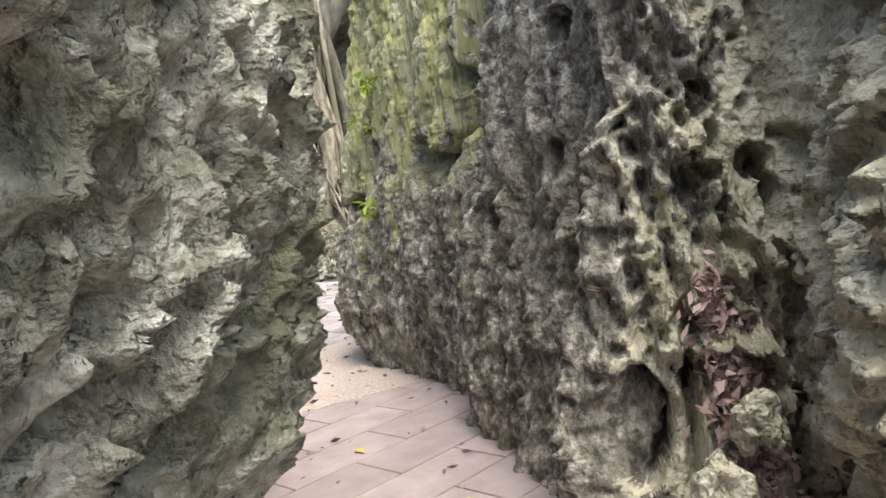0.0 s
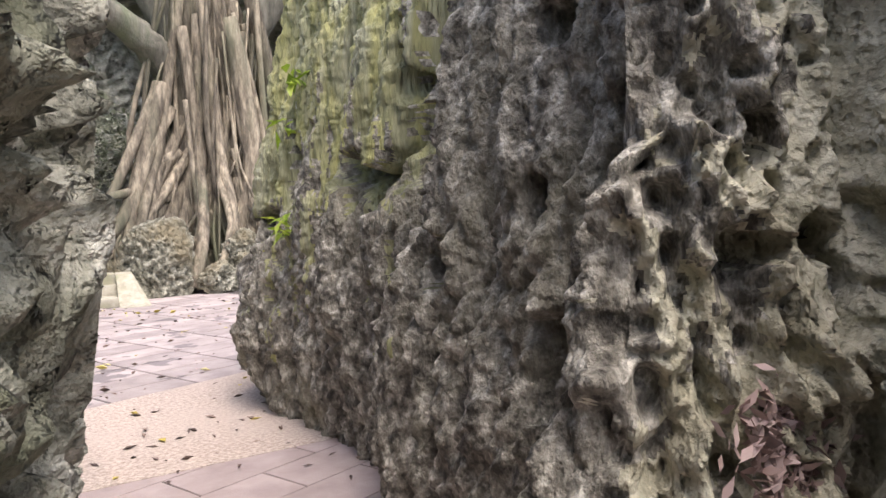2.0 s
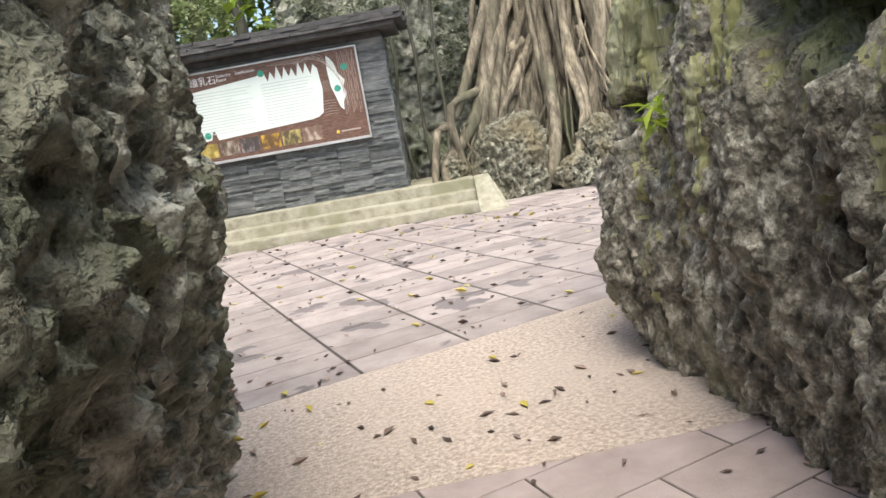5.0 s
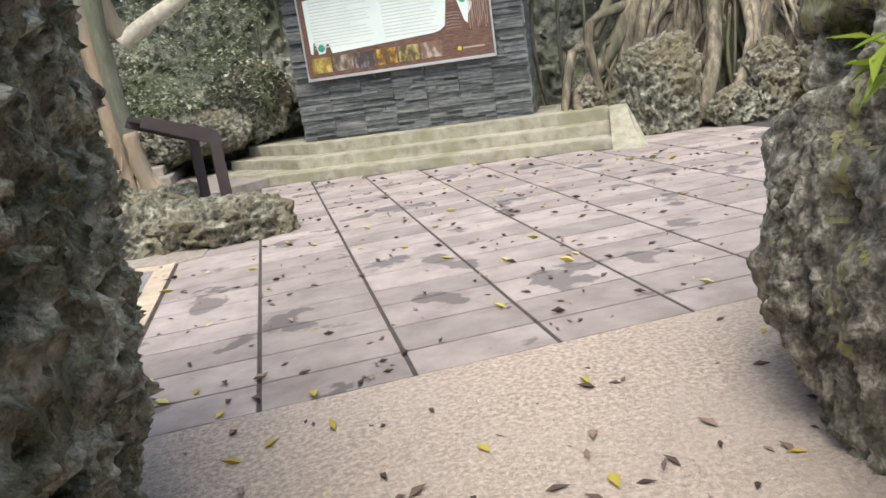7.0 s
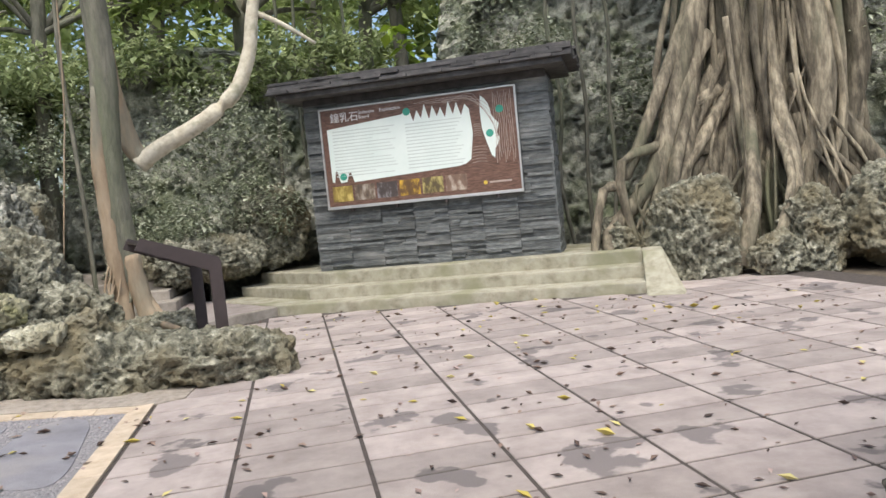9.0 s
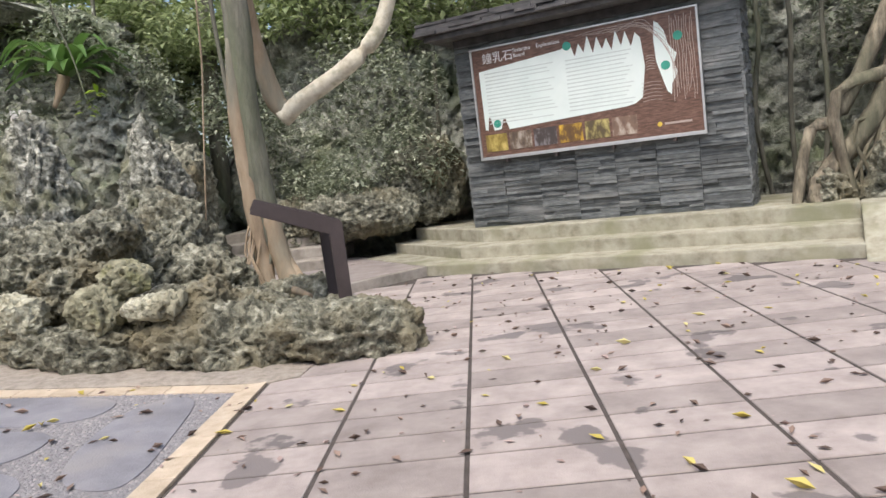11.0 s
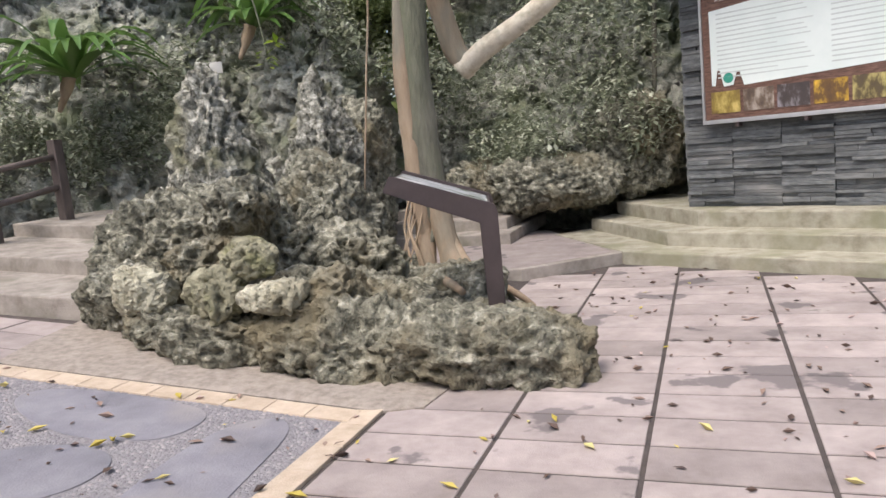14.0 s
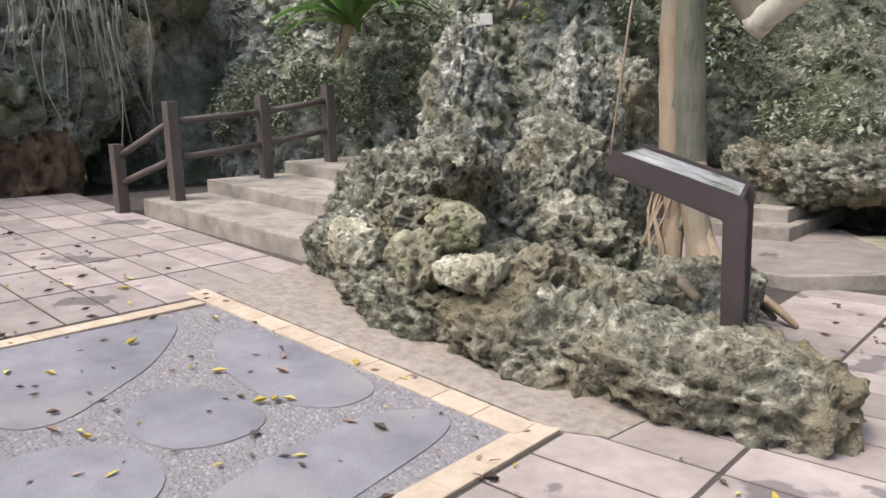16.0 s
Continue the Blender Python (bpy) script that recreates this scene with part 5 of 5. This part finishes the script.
for i in range(30):
    x = BX - rng.uniform(1.2, 3.0)
    limb("root", [(x + 1.5, BY - 0.4, 3.2 + rng.uniform(-1.2, 1.2)), (x + 0.7 + rng.normal(0, 0.3), BY - 0.5, 2.1 + rng.uniform(-0.7, 0.7)), (x + 0.1 + rng.normal(0, 0.3), BY - 0.6, 1.0 + rng.normal(0, 0.3)), (x - 0.2 + rng.normal(0, 0.4), BY - 0.7 + rng.normal(0, 0.2), 0.1)], [q * (0.4 + 0.7 * (i % 3)) for q in (0.10, 0.08, 0.07, 0.05)], ROOTBARK, banyan, 8, 12, 0.3, 200 + i)
for pts, r in (([(BX - 0.4, BY, 4.2), (BX - 1.8, BY - 0.2, 5.3), (BX - 3.6, BY - 0.3, 5.9), (BX - 6.0, BY, 6.0)], [0.42, 0.3, 0.2, 0.12]), ([(BX + 0.3, BY, 4.5), (BX + 1.4, BY - 0.5, 6.2), (BX + 2.5, BY - 1.2, 8.0)], [0.45, 0.35, 0.25]), ([(BX - 0.3, BY, 4.8), (BX - 1.2, BY + 0.6, 7.0), (BX - 2.0, BY + 0.8, 9.5)], [0.4, 0.3, 0.2])):
    limb("limb", pts, r, BARK, banyan, 12, 18, 0.15, 3)

# ---------------------------------------------------------------- cliffs round the plaza
def cliff(name, outline, height, seed, profile, label, amp=1.0, mat=CLIFF, f0=0, f1=4, step=0.045, size=1.9):
    ob = rock_ring(name, outline, profile, height, size, 0.35, seed, f0, f1, step, 0.5, step * 1.1, mat, amp, fine=False, relief=lambda s, z, p: 1.9 * crumbly_relief(p * 0.6, seed))
    return tagged(ob, label, "cliff", kind="structure")


lean_back = [(-0.1, 0.0), (0.8, 0.05), (1.6, -0.25), (3.0, -0.7), (5.0, -1.5), (7.0, -2.6)]
steep = [(-0.1, 0.0), (1.2, 0.0), (2.5, -0.15), (3.6, -0.5), (5.0, -1.4)]
overhang = [(-0.1, -0.7), (0.5, -0.5), (1.0, 0.1), (1.6, 0.05), (2.4, -0.5), (4.0, -1.0), (7.0, -2.2)]
cliff("cliff_west", [(-9.4, 16.0), (-8.9, 14.2), (-8.3, 13.7), (-7.4, 14.2), (-6.5, 14.65), (-5.5, 15.0), (-4.9, 15.9), (-4.1, 16.6), (-3.5, 15.9), (-2.8, 15.7), (-1.9, 16.2), (-1.6, 18.4), (-4.0, 20.5), (-9.5, 20.0)], 4.6, 61, steep, "dark coral limestone cliff covered in shrubs above the steps", f0=0, f1=10)
cliff("cliff_middle", [(-2.6, 18.9), (-1.2, 18.3), (0.0, 17.9), (1.0, 17.4), (1.9, 17.6), (2.6, 17.9), (4.2, 18.2), (4.5, 22.0), (-3.0, 22.0)], 4.4, 62, overhang, "dark overhanging coral limestone beside the notice wall", f0=0, f1=6)
cliff("cliff_east", [(4.6, 18.0), (6.8, 16.7), (8.2, 16.0), (10.0, 15.6), (12.0, 14.6), (13.5, 12.5), (14.5, 9.5), (18.0, 10.0), (18.0, 20.0), (6.0, 22.0)], 6.3, 63, lean_back, "grey coral limestone cliff behind the banyan", f0=0, f1=6, step=0.06)
cave_profile = [(-0.1, -1.5), (0.8, -1.3), (1.5, -0.5), (2.2, 0.05), (3.0, 0.0), (5.0, -0.5), (7.0, -1.6)]
cliff("cliff_cave", [(-7.4, 5.0), (-7.8, 7.5), (-8.2, 9.8), (-8.1, 11.4), (-8.4, 12.3), (-9.5, 12.9), (-14.0, 13.5), (-14.0, 5.0)], 5.4, 64, cave_profile, "overhanging limestone cliff with a dark cave mouth", f0=0, f1=6)
tagged(part("cave_rock", boulder_mesh("cave_rock", (-8.7, 11.05, 0.9), (0.55, 0.55, 0.95), 71, 5, 0.8, 0.8, 0.3, OCHRE), None), "ochre limestone inside the cave mouth", "rock")
tagged(part("cliff_back", boulder_mesh("cliff_back", (-11.0, 14.6, 2.0), (1.8, 1.8, 5.5), 72, 5, 1.6, 0.8, 0.3, CLIFF), None), "dark limestone at the back of the cave mouth", "cliff", kind="structure")
for i, (c, r, lab) in enumerate([((8.15, 13.45, 0.60), (0.72, 0.60, 1.08), "big grey boulder beside the end of the steps"), ((9.1, 12.9, 0.25), (0.40, 0.4, 0.38), "small grey boulder under the banyan"), ((9.75, 12.85, 0.42), (0.52, 0.42, 0.80), "pale grey pointed boulder under the banyan"), ((10.9, 12.4, 0.6), (0.8, 0.7, 0.9), "rough grey boulder beside the plaza"), ((12.0, 11.4, 0.6), (0.9, 0.9, 1.0), "rough grey boulder beside the plaza"), ((7.35, 14.2, 0.6), (0.45, 0.45, 0.35), "small rock on the platform end")]):
    b = part("boulder", boulder_mesh("boulder", (0, 0, 0), r, 80 + i, 6, 0.7, 0.85, 0.2, MOUND, 0.0, False, 0.8), None)
    b.location = c
    tagged(b, lab, "boulder", "boulders by the banyan")
for i, (c, r, lab) in enumerate([((0.8, 16.95, 0.86), (1.25, 0.6, 0.5), "jagged dark boulder overhanging the landing"), ((-0.35, 17.3, 0.7), (0.7, 0.6, 0.6), "jagged boulder beside the back steps"), ((2.0, 17.3, 1.35), (0.75, 0.55, 0.75), "jagged dark boulder beside the notice wall"), ((-1.9, 15.6, 1.0), (0.8, 0.8, 1.6), "tall pitted limestone block behind the rockery")]):
    b = part("boulder", boulder_mesh("boulder", (0, 0, 0), r, 90 + i, 6, 0.75, 0.95, 0.2, MOUND, 0.0, False, 1.0), None)
    b.location = c
    tagged(b, lab, "boulder", "boulders on the landing")

tagged(part("cliff_lintel", boulder_mesh("cliff_lintel", (-8.75, 13.35, 4.35), (1.0, 0.9, 0.95), 73, 5, 1.2, 0.6, 0.3, CLIFF), None), "limestone block bridging the cave mouth", "cliff", kind="structure")
# the plaque on the cliff over the steps
plaque = new("name_plaque")
plaque.matrix_world = Matrix.Translation((-8.10, 12.80, 3.62)) @ Euler((0, 0, math.radians(58))).to_matrix().to_4x4()
tagged(plaque, "beige stone name plaque with two yellow characters on the cliff", "plaque")
part("slab", bm_box(0, 0, 0, 1.16, 0.10, 0.52, 0.01), PLAQUE, plaque)
writing("characters", "山 洞", 0.36, YELLOWINK, plaque, Matrix.Translation((0.16, -0.002, 0.12)) @ upright, "yellow painted characters")

# bird's nest fern on the cliff
def nest_fern(loc, seed, n, reach, label):
    fern = new("birds_nest_fern")
    fern.location = loc
    tagged(fern, label, "fern", "ferns on the cliff")
    rng = np.random.default_rng(seed)
    for i in range(n):
        a = rng.uniform(0, 2 * math.pi)
        L, lift = rng.uniform(0.8, 1.25) * reach, rng.uniform(0.15, 0.8)
        vs, fs = [], []
        for j in range(8):
            t = j / 7
            r = L * t
            zz = L * lift * math.sin(t * 2.2) - 0.25 * t * t
            w = 0.085 * math.sin(math.pi * (0.12 + 0.86 * t)) + 0.008
            vs += [(r * math.cos(a) - w * math.sin(a), r * math.sin(a) + w * math.cos(a), zz + 0.02), (r * math.cos(a), r * math.sin(a), zz), (r * math.cos(a) + w * math.sin(a), r * math.sin(a) - w * math.cos(a), zz + 0.02)]
        for j in range(7):
            for k in (0, 1):
                fs.append([j * 3 + k, j * 3 + k + 1, j * 3 + k + 4, j * 3 + k + 3])
        part("frond", mesh_of("frond", vs, fs), FERN, fern)
    x, y, z = loc
    limb("fern_stem", [(x - 0.05, y - 0.05, z + 0.05), (x - 0.12, y - 0.1, z - 0.2), (x - 0.22, y - 0.15, z - 0.42)], [0.09, 0.07, 0.03], TANBARK, fern, 8, 8, 0.5, 9, "tan fibrous root mass")


nest_fern((-5.35, 14.35, 3.0), 3, 36, 1.2, "bird's nest fern with long arching green fronds on the cliff")
nest_fern((-3.22, 15.75, 3.55), 4, 28, 0.85, "bird's nest fern perched high above the rockery")


# ---------------------------------------------------------------- shrubs and forest
def shrub(centres, radii, count, size, seed, label, mat=SHRUB, name="shrub"):
    v, f = leaf_cloud(centres, radii, count, size, seed)
    return tagged(part(name, leaf_mesh(name, v, f, mat), None), label, "shrub", kind="stuff")


shrub([(-7.8, 14.8, 2.6), (-6.8, 15.2, 3.2), (-5.0, 15.6, 3.0), (-6.2, 15.2, 1.9), (-4.9, 17.0, 3.4)], [(1.0, 0.6, 0.8), (1.0, 0.6, 0.9), (1.0, 0.6, 0.9), (0.9, 0.5, 0.5), (0.9, 0.7, 0.9)], 6500, 0.11, 201, "small-leaved shrubs clinging to the cliff above the steps")
shrub([(0.0, 17.3, 1.5), (0.7, 17.0, 1.6), (1.5, 17.1, 2.0), (0.4, 17.6, 2.6), (1.8, 17.5, 2.9), (-0.7, 17.8, 2.2), (1.0, 17.5, 3.5), (2.2, 17.0, 1.6)], [(0.7, 0.5, 0.45), (0.7, 0.5, 0.45), (0.6, 0.5, 0.6), (0.9, 0.5, 0.8), (0.7, 0.5, 0.8), (0.6, 0.5, 0.7), (1.0, 0.6, 0.7), (0.5, 0.3, 0.6)], 6500, 0.10, 202, "dense grey-green shrubs on the rocks beside the notice wall")
shrub([(-8.0 + 0.42 * i, 13.75 + 0.2 * i + 0.12 * math.sin(i * 3.1), 1.7 + 0.9 * (i * 0.618 % 1)) for i in range(9)], [(0.45, 0.25, 0.6)] * 9, 4500, 0.095, 206, "creeping small-leaved vines on the cliff behind the fence")
shrub([(7.3, 16.5, 3.9), (8.6, 15.9, 3.2), (6.4, 17.0, 4.8), (12.5, 13.8, 3.4)], [(0.8, 0.5, 0.8), (0.7, 0.5, 1.0), (1.0, 0.6, 0.9), (1.0, 0.8, 1.0)], 3200, 0.12, 203, "vines and small leaves on the cliff beside the banyan")
shrub([(-2.6, 16.6, 3.4), (-1.2, 17.2, 3.0), (-3.4, 16.4, 4.2)], [(0.8, 0.5, 0.8), (0.8, 0.6, 0.9), (0.9, 0.6, 0.7)], 4500, 0.11, 204, "shrubs on the cliff behind the rockery")

shrub([(-8.6 + 0.75 * i, 16.6 + 0.35 * math.sin(i * 1.9) + 0.12 * i, 4.6 + 0.35 * math.sin(i * 2.7)) for i in range(10)] + [(-1.6 + 0.8 * i, 18.3 + 0.3 * math.sin(i * 2.3), 4.5 + 0.3 * math.sin(i * 1.3)) for i in range(8)], [(0.8, 0.6, 0.55)] * 18, 9000, 0.17, 205, "leafy undergrowth along the top of the cliffs", HEDGE)

shrub([(-2.70, 19.00, 3.96), (-3.30, 19.30, 4.56), (-2.20, 19.20, 3.56)], [(0.9, 0.6, 0.8)] * 3, 2600, 0.2, 207, "sunlit leaves between the forest trunks", HEDGE)


def forest_tree(name, x, y, h, r, seed, label, leaf=FOLIAGE):
    t = new(name)
    t.location = (x, y, 0)
    tagged(t, label, "tree", "forest trees")
    rng = np.random.default_rng(seed)
    dx, dy = rng.uniform(-1, 1, 2)
    limb("trunk", [(x, y, -0.2), (x + dx * 0.2, y, h * 0.35), (x + dx * 0.6, y + dy * 0.3, h * 0.7), (x + dx, y + dy, h)], [r, r * 0.85, r * 0.7, r * 0.35], BARK, t, 10, 14, 0.15, seed)
    cs, rs = [], []
    for i in range(9):
        a = rng.uniform(0, 6.28)
        d = rng.uniform(0.8, 2.6)
        c = (x + dx + d * math.cos(a), y + dy + d * math.sin(a), h * rng.uniform(0.60, 1.08))
        cs.append(c)
        rs.append(rng.uniform(0.7, 1.3) * np.array([1.0, 1.0, 0.65]))
        limb("limb", [(x + dx * 0.5, y + dy * 0.3, h * 0.6), ((x + dx * 0.5 + c[0]) / 2, (y + dy * 0.3 + c[1]) / 2, (h * 0.62 + c[2]) / 2), c], [r * 0.4, r * 0.28, r * 0.1], BARK, t, 6, 8, 0.1, seed + i)
    v, f = leaf_cloud(cs, rs, 1200 if y < 19 else 3000, 0.27, seed)
    part("crown", leaf_mesh("crown", v - np.array([x, y, 0]), f, leaf), None, t)
    return t


FOREST = [(-5.5, 18.2, 9, 0.15), (-11.5, 17.5, 9, 0.25), (-9.5, 21.5, 11, 0.28), (-6.5, 18.6, 10, 0.22), (-4.2, 21.5, 12, 0.3), (-2.2, 18.8, 9, 0.18), (-0.4, 21.5, 11, 0.25), (1.6, 19.6, 9.5, 0.22), (3.3, 23.0, 12, 0.3), (5.4, 20.5, 10, 0.2), (8.0, 22.5, 12, 0.3), (11.5, 20.0, 12, 0.3), (15.5, 15.5, 11, 0.3), (-13.5, 10.0, 11, 0.3), (-12.0, 25.0, 13, 0.3), (-7.0, 27.0, 13, 0.3), (-1.5, 27.5, 13, 0.3), (5.0, 28.0, 13, 0.3), (12.0, 27.0, 13, 0.3)]
# far and every second tree take the leaf colour with painted sunlight
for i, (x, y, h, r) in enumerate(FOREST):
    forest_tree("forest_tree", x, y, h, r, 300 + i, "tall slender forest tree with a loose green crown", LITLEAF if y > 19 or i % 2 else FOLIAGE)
v, f = leaf_cloud([(BX - 3, BY, 8.5), (BX, BY - 1, 9.5), (BX + 2.5, BY - 1, 9.0), (BX - 5.5, BY, 7.6), (BX - 1, BY + 2, 9.0)], [(2.2, 2, 1.2)] * 5, 2600, 0.22, 400)
part("crown", leaf_mesh("crown", v - np.array(banyan.location), f, FOLIAGE), None, banyan)
# thin climbing stems in front of the forest
for i, (x, y) in enumerate([(2.3, 18.2), (2.75, 18.6), (-0.9, 16.2), (3.8, 18.8), (-3.2, 17.0), (7.2, 15.9), (7.6, 15.8), (7.9, 15.6), (-5.2, 17.2)]):
    rng = np.random.default_rng(500 + i)
    pts = [(x + rng.normal(0, 0.08), y, zz) for zz in np.linspace(0.3, 8.5, 7)]
    tagged(limb("liana", pts, [0.04, 0.035, 0.03], BARK, None, 7, 22, 0.1, i), "thin bare climbing stem among the trees", "vine", "climbing stems")
# far woods, their brightness painted into the leaf colour
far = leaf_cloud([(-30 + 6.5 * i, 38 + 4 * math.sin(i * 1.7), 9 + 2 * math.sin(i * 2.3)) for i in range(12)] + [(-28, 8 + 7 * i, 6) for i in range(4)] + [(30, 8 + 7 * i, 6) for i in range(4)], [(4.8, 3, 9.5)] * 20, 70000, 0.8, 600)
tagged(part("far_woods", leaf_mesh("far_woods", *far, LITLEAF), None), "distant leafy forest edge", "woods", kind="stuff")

v, f = leaf_cloud([(4.75, 17.3, 4.45), (4.6, 17.2, 4.75), (4.95, 17.3, 4.3)], [(0.16, 0.15, 0.14)] * 3, 26, 0.26, 730, long=1.5)
tagged(part("bright_shrub", leaf_mesh("bright_shrub", v, f, BRIGHT), None), "broad bright green leaves above the roof slab", "shrub", kind="stuff")
# white plate and stake added to stand for a bright gap between leaves
gap_plate = new("bright_gap_plate")
gap_plate.location = (-4.2, 15.95, 3.04)
gap_plate.rotation_euler = (0, 0, radians(30))
tagged(gap_plate, "small white plate on an added stake, standing for a bright gap behind the rockery", "sign")
part("plate", bm_box(-0.15, -0.008, 0.0, 0.15, 0.008, 0.17, 0.003), WHITEINK, gap_plate)
part("stake", bm_box(-0.012, 0.010, -0.9, 0.012, 0.030, 0.15, 0.002), RAILWOOD, gap_plate)
# roots and vines hanging over the cave mouth
rng = np.random.default_rng(77)
chunks = []
for i in range(150):
    y = rng.uniform(7.0, 12.7)
    x = -7.75 - 0.10 * abs(y - 10.5) + rng.normal(0, 0.18)
    z1, L = rng.uniform(3.0, 5.2), rng.uniform(0.7, 2.1)
    pts = smooth_path([(x, y, z1), (x + 0.1 + rng.normal(0, 0.05), y + rng.normal(0, 0.08), z1 - L * 0.5), (x + 0.12 + rng.normal(0, 0.08), y + rng.normal(0, 0.15), z1 - L)], 7)
    chunks.append(tube(pts, np.linspace(0.018, 0.006, 7), 5))
tagged(part("hanging_roots", mesh_of("hanging_roots", *joined(chunks)), GREYROOT), "thin grey roots and vines hanging down the cliff", "vines", kind="stuff")

# small bright plants on the right rock wall
for i, (c, n_) in enumerate([((3.80, 4.48, 1.36), 30), ((4.04, 4.56, 2.42), 24), ((3.98, 4.60, 2.10), 12)]):
    v, f = leaf_cloud([c], [(0.10, 0.10, 0.08)], n_, 0.12, 700 + i, long=2.4)
    tagged(part("wall_plant", leaf_mesh("wall_plant", v, f, BRIGHT), None), "small bright yellow-green plant growing from the rock", "plant", "plants on the rock wall")
v, f = leaf_cloud([(-2.68, 15.1, 3.0), (-2.5, 15.1, 3.25)], [(0.10, 0.08, 0.16)] * 2, 16, 0.15, 720)
tagged(part("hanging_leaves", leaf_mesh("hanging_leaves", v, f, BRIGHT), None), "yellow-green leaves hanging on a thin stem", "plant")
tagged(limb("hanging_stem", [(-2.9, 15.1, 6.2), (-2.95, 15.1, 4.6), (-2.75, 15.1, 3.7), (-2.65, 15.1, 3.05)], [0.014, 0.012, 0.010], BARK, None, 6, 16, 0.0, 1), "thin bare stem hanging from above", "vine")
tagged(limb("hanging_stem", [(-0.10, 13.3, 6.0), (-0.22, 13.3, 3.4), (-0.30, 13.2, 2.4), (-0.45, 13.1, 1.0)], [0.012, 0.012, 0.010], TANBARK, None, 6, 16, 0.1, 2), "thin pale hanging root", "vine")

# ---------------------------------------------------------------- fallen leaves
def scatter(count, region, seed, mat, label, size=0.055, name="fallen_leaves", lift=0.006):
    rng = np.random.default_rng(seed)
    vs, fs = [], []
    while len(fs) < count * 4:
        x, y = rng.uniform(region[0], region[2]), rng.uniform(region[1], region[3])
        if (x < 1.3 and y > 10.1 and x > -2.5) or (x < 2.3 and 10.2 < y < 11.7) or (y > 14.6 - 0.48 * (x - 2.4) and x > 1.9) or (x < -2.2 and y > 11.1):
            continue
        a, L = rng.uniform(0, 6.28), size * rng.uniform(0.5, 1.5)
        W = L * rng.uniform(0.28, 0.5)
        c, s = math.cos(a), math.sin(a)
        z = rise(x) + lift
        curl = L * rng.uniform(0.05, 0.35)
        b = len(vs)
        for u, w, h in ((-0.5, 0, 0.2), (-0.1, 0.5, 1), (0, 0, 0.0), (-0.1, -0.5, 1), (0.5, 0, 0.8)):
            vs.append((x + c * u * L - s * w * W, y + s * u * L + c * w * W, z + h * curl))
        fs += [[b, b + 2, b + 1], [b, b + 3, b + 2], [b + 1, b + 2, b + 4], [b + 2, b + 3, b + 4]]
    me = mesh_of(name, vs, fs)
    me.materials.append(mat)
    return tagged(part(name, me, None), label, "leaves", kind="stuff")


scatter(1150, (-6, 2.0, 9.0, 14.5), 801, LITTER, "scattered brown curled dead leaves on the paving", 0.068)
scatter(270, (-4, 2.0, 9.0, 14.0), 802, YELLOWLEAF, "scattered yellow fallen leaves on the paving", 0.085)
scatter(520, (-4, 2.0, 9.0, 14.0), 803, PINKLITTER, "small pale fallen leaf crumbs on the paving", 0.05)
for c, r, k, lab in (((2.08, 0.84, 0.55), (0.075, 0.065, 0.10), 1, "small beige broken stone among the dead leaves"), ((1.80, 0.84, 0.34), (0.10, 0.08, 0.28), 2, "pale olive stone standing below the leaf heap")):
    b = part("stone", boulder_mesh("stone", (0, 0, 0), r, 820 + k, 5, 0.4, 0.4, 0.0, PALE_ROCK), None)
    b.location = c
    tagged(b, lab, "stone", "stones by the leaf heap")
rng = np.random.default_rng(810)
vs, fs = [], []
for i in range(1500):
    t, w = rng.random() ** 1.3, rng.normal(0, 0.075)
    p = np.array([2.32 - 0.25 * t + w, 0.98 - 0.12 * t - w * 0.4, 0.98 - 0.75 * t + 0.04 * rng.normal()])
    d = rng.normal(size=3)
    d /= np.linalg.norm(d)
    s = np.cross(d, rng.normal(size=3))
    s /= np.linalg.norm(s)
    L = rng.uniform(0.025, 0.08)
    b = len(vs)
    vs += [p - d * L / 2, p + s * L * 0.2, p + d * L / 2, p - s * L * 0.2]
    fs += [[b, b + 1, b + 2], [b, b + 2, b + 3]]
me = mesh_of("ledge_litter", np.array(vs), fs)
me.materials.append(PINKLITTER)
tagged(part("ledge_litter", me, None), "heap of pinkish dead leaves caught on the rock ledge", "leaves", kind="stuff")

# ---------------------------------------------------------------- pavers, last
full = paver_mesh(PX, PY)
EDGES = [6.228, 6.59, 7.01, 7.47, 7.85, 8.30, 8.68, 9.06, 9.44] + [9.44 + PY * k for k in range(1, 16)]
SIZES = {}
for y0, y1 in zip(EDGES, EDGES[1:]):
    d = round(y1 - y0, 3)
    if d not in SIZES:
        SIZES[d] = paver_mesh(PX, d)
    y = (y0 + y1) / 2
    for i in range(0, 10):
        x = X0 + PX * (i + 0.5)
        if y > 14.55 - 0.475 * (x - 2.4) - 0.1 and 1.9 < x < 7.3 or y > 15.0 or (x < 2.0 and y > 13.9 + 0.6 * (x - 0.9)) or (i > 6 and y > 13.4):
            continue
        place(SIZES[d], "paver", x, y, 0.0, 0, plaza)
for i in range(-11, 0):
    for j in range(0, 14):
        x, y = 0.9 + PX * (i + 0.5), 6.3 + PY * 2 * (j * 0.5 + 0.25)
        if (x > -2.7 and y < 10.9) or y > 11.0 or y < 7.5:
            continue
        place(full, "paver", x, y, rise(x), 0, west, True)
near_paver = paver_mesh(PX, PY, g=0.006, mat=NEARTILE)
for i in range(-4, 5):
    for j in range(-4, 12):
        x, y = 2.68 + PX * (i + 0.5 * (j % 2)), 3.53 - 0.3745 * (j - 0.5)
        if y > 4.75 - 0.35 * (x - 2.9):
            continue
        place(near_paver, "paver", x, y, 0.0, 0, near)
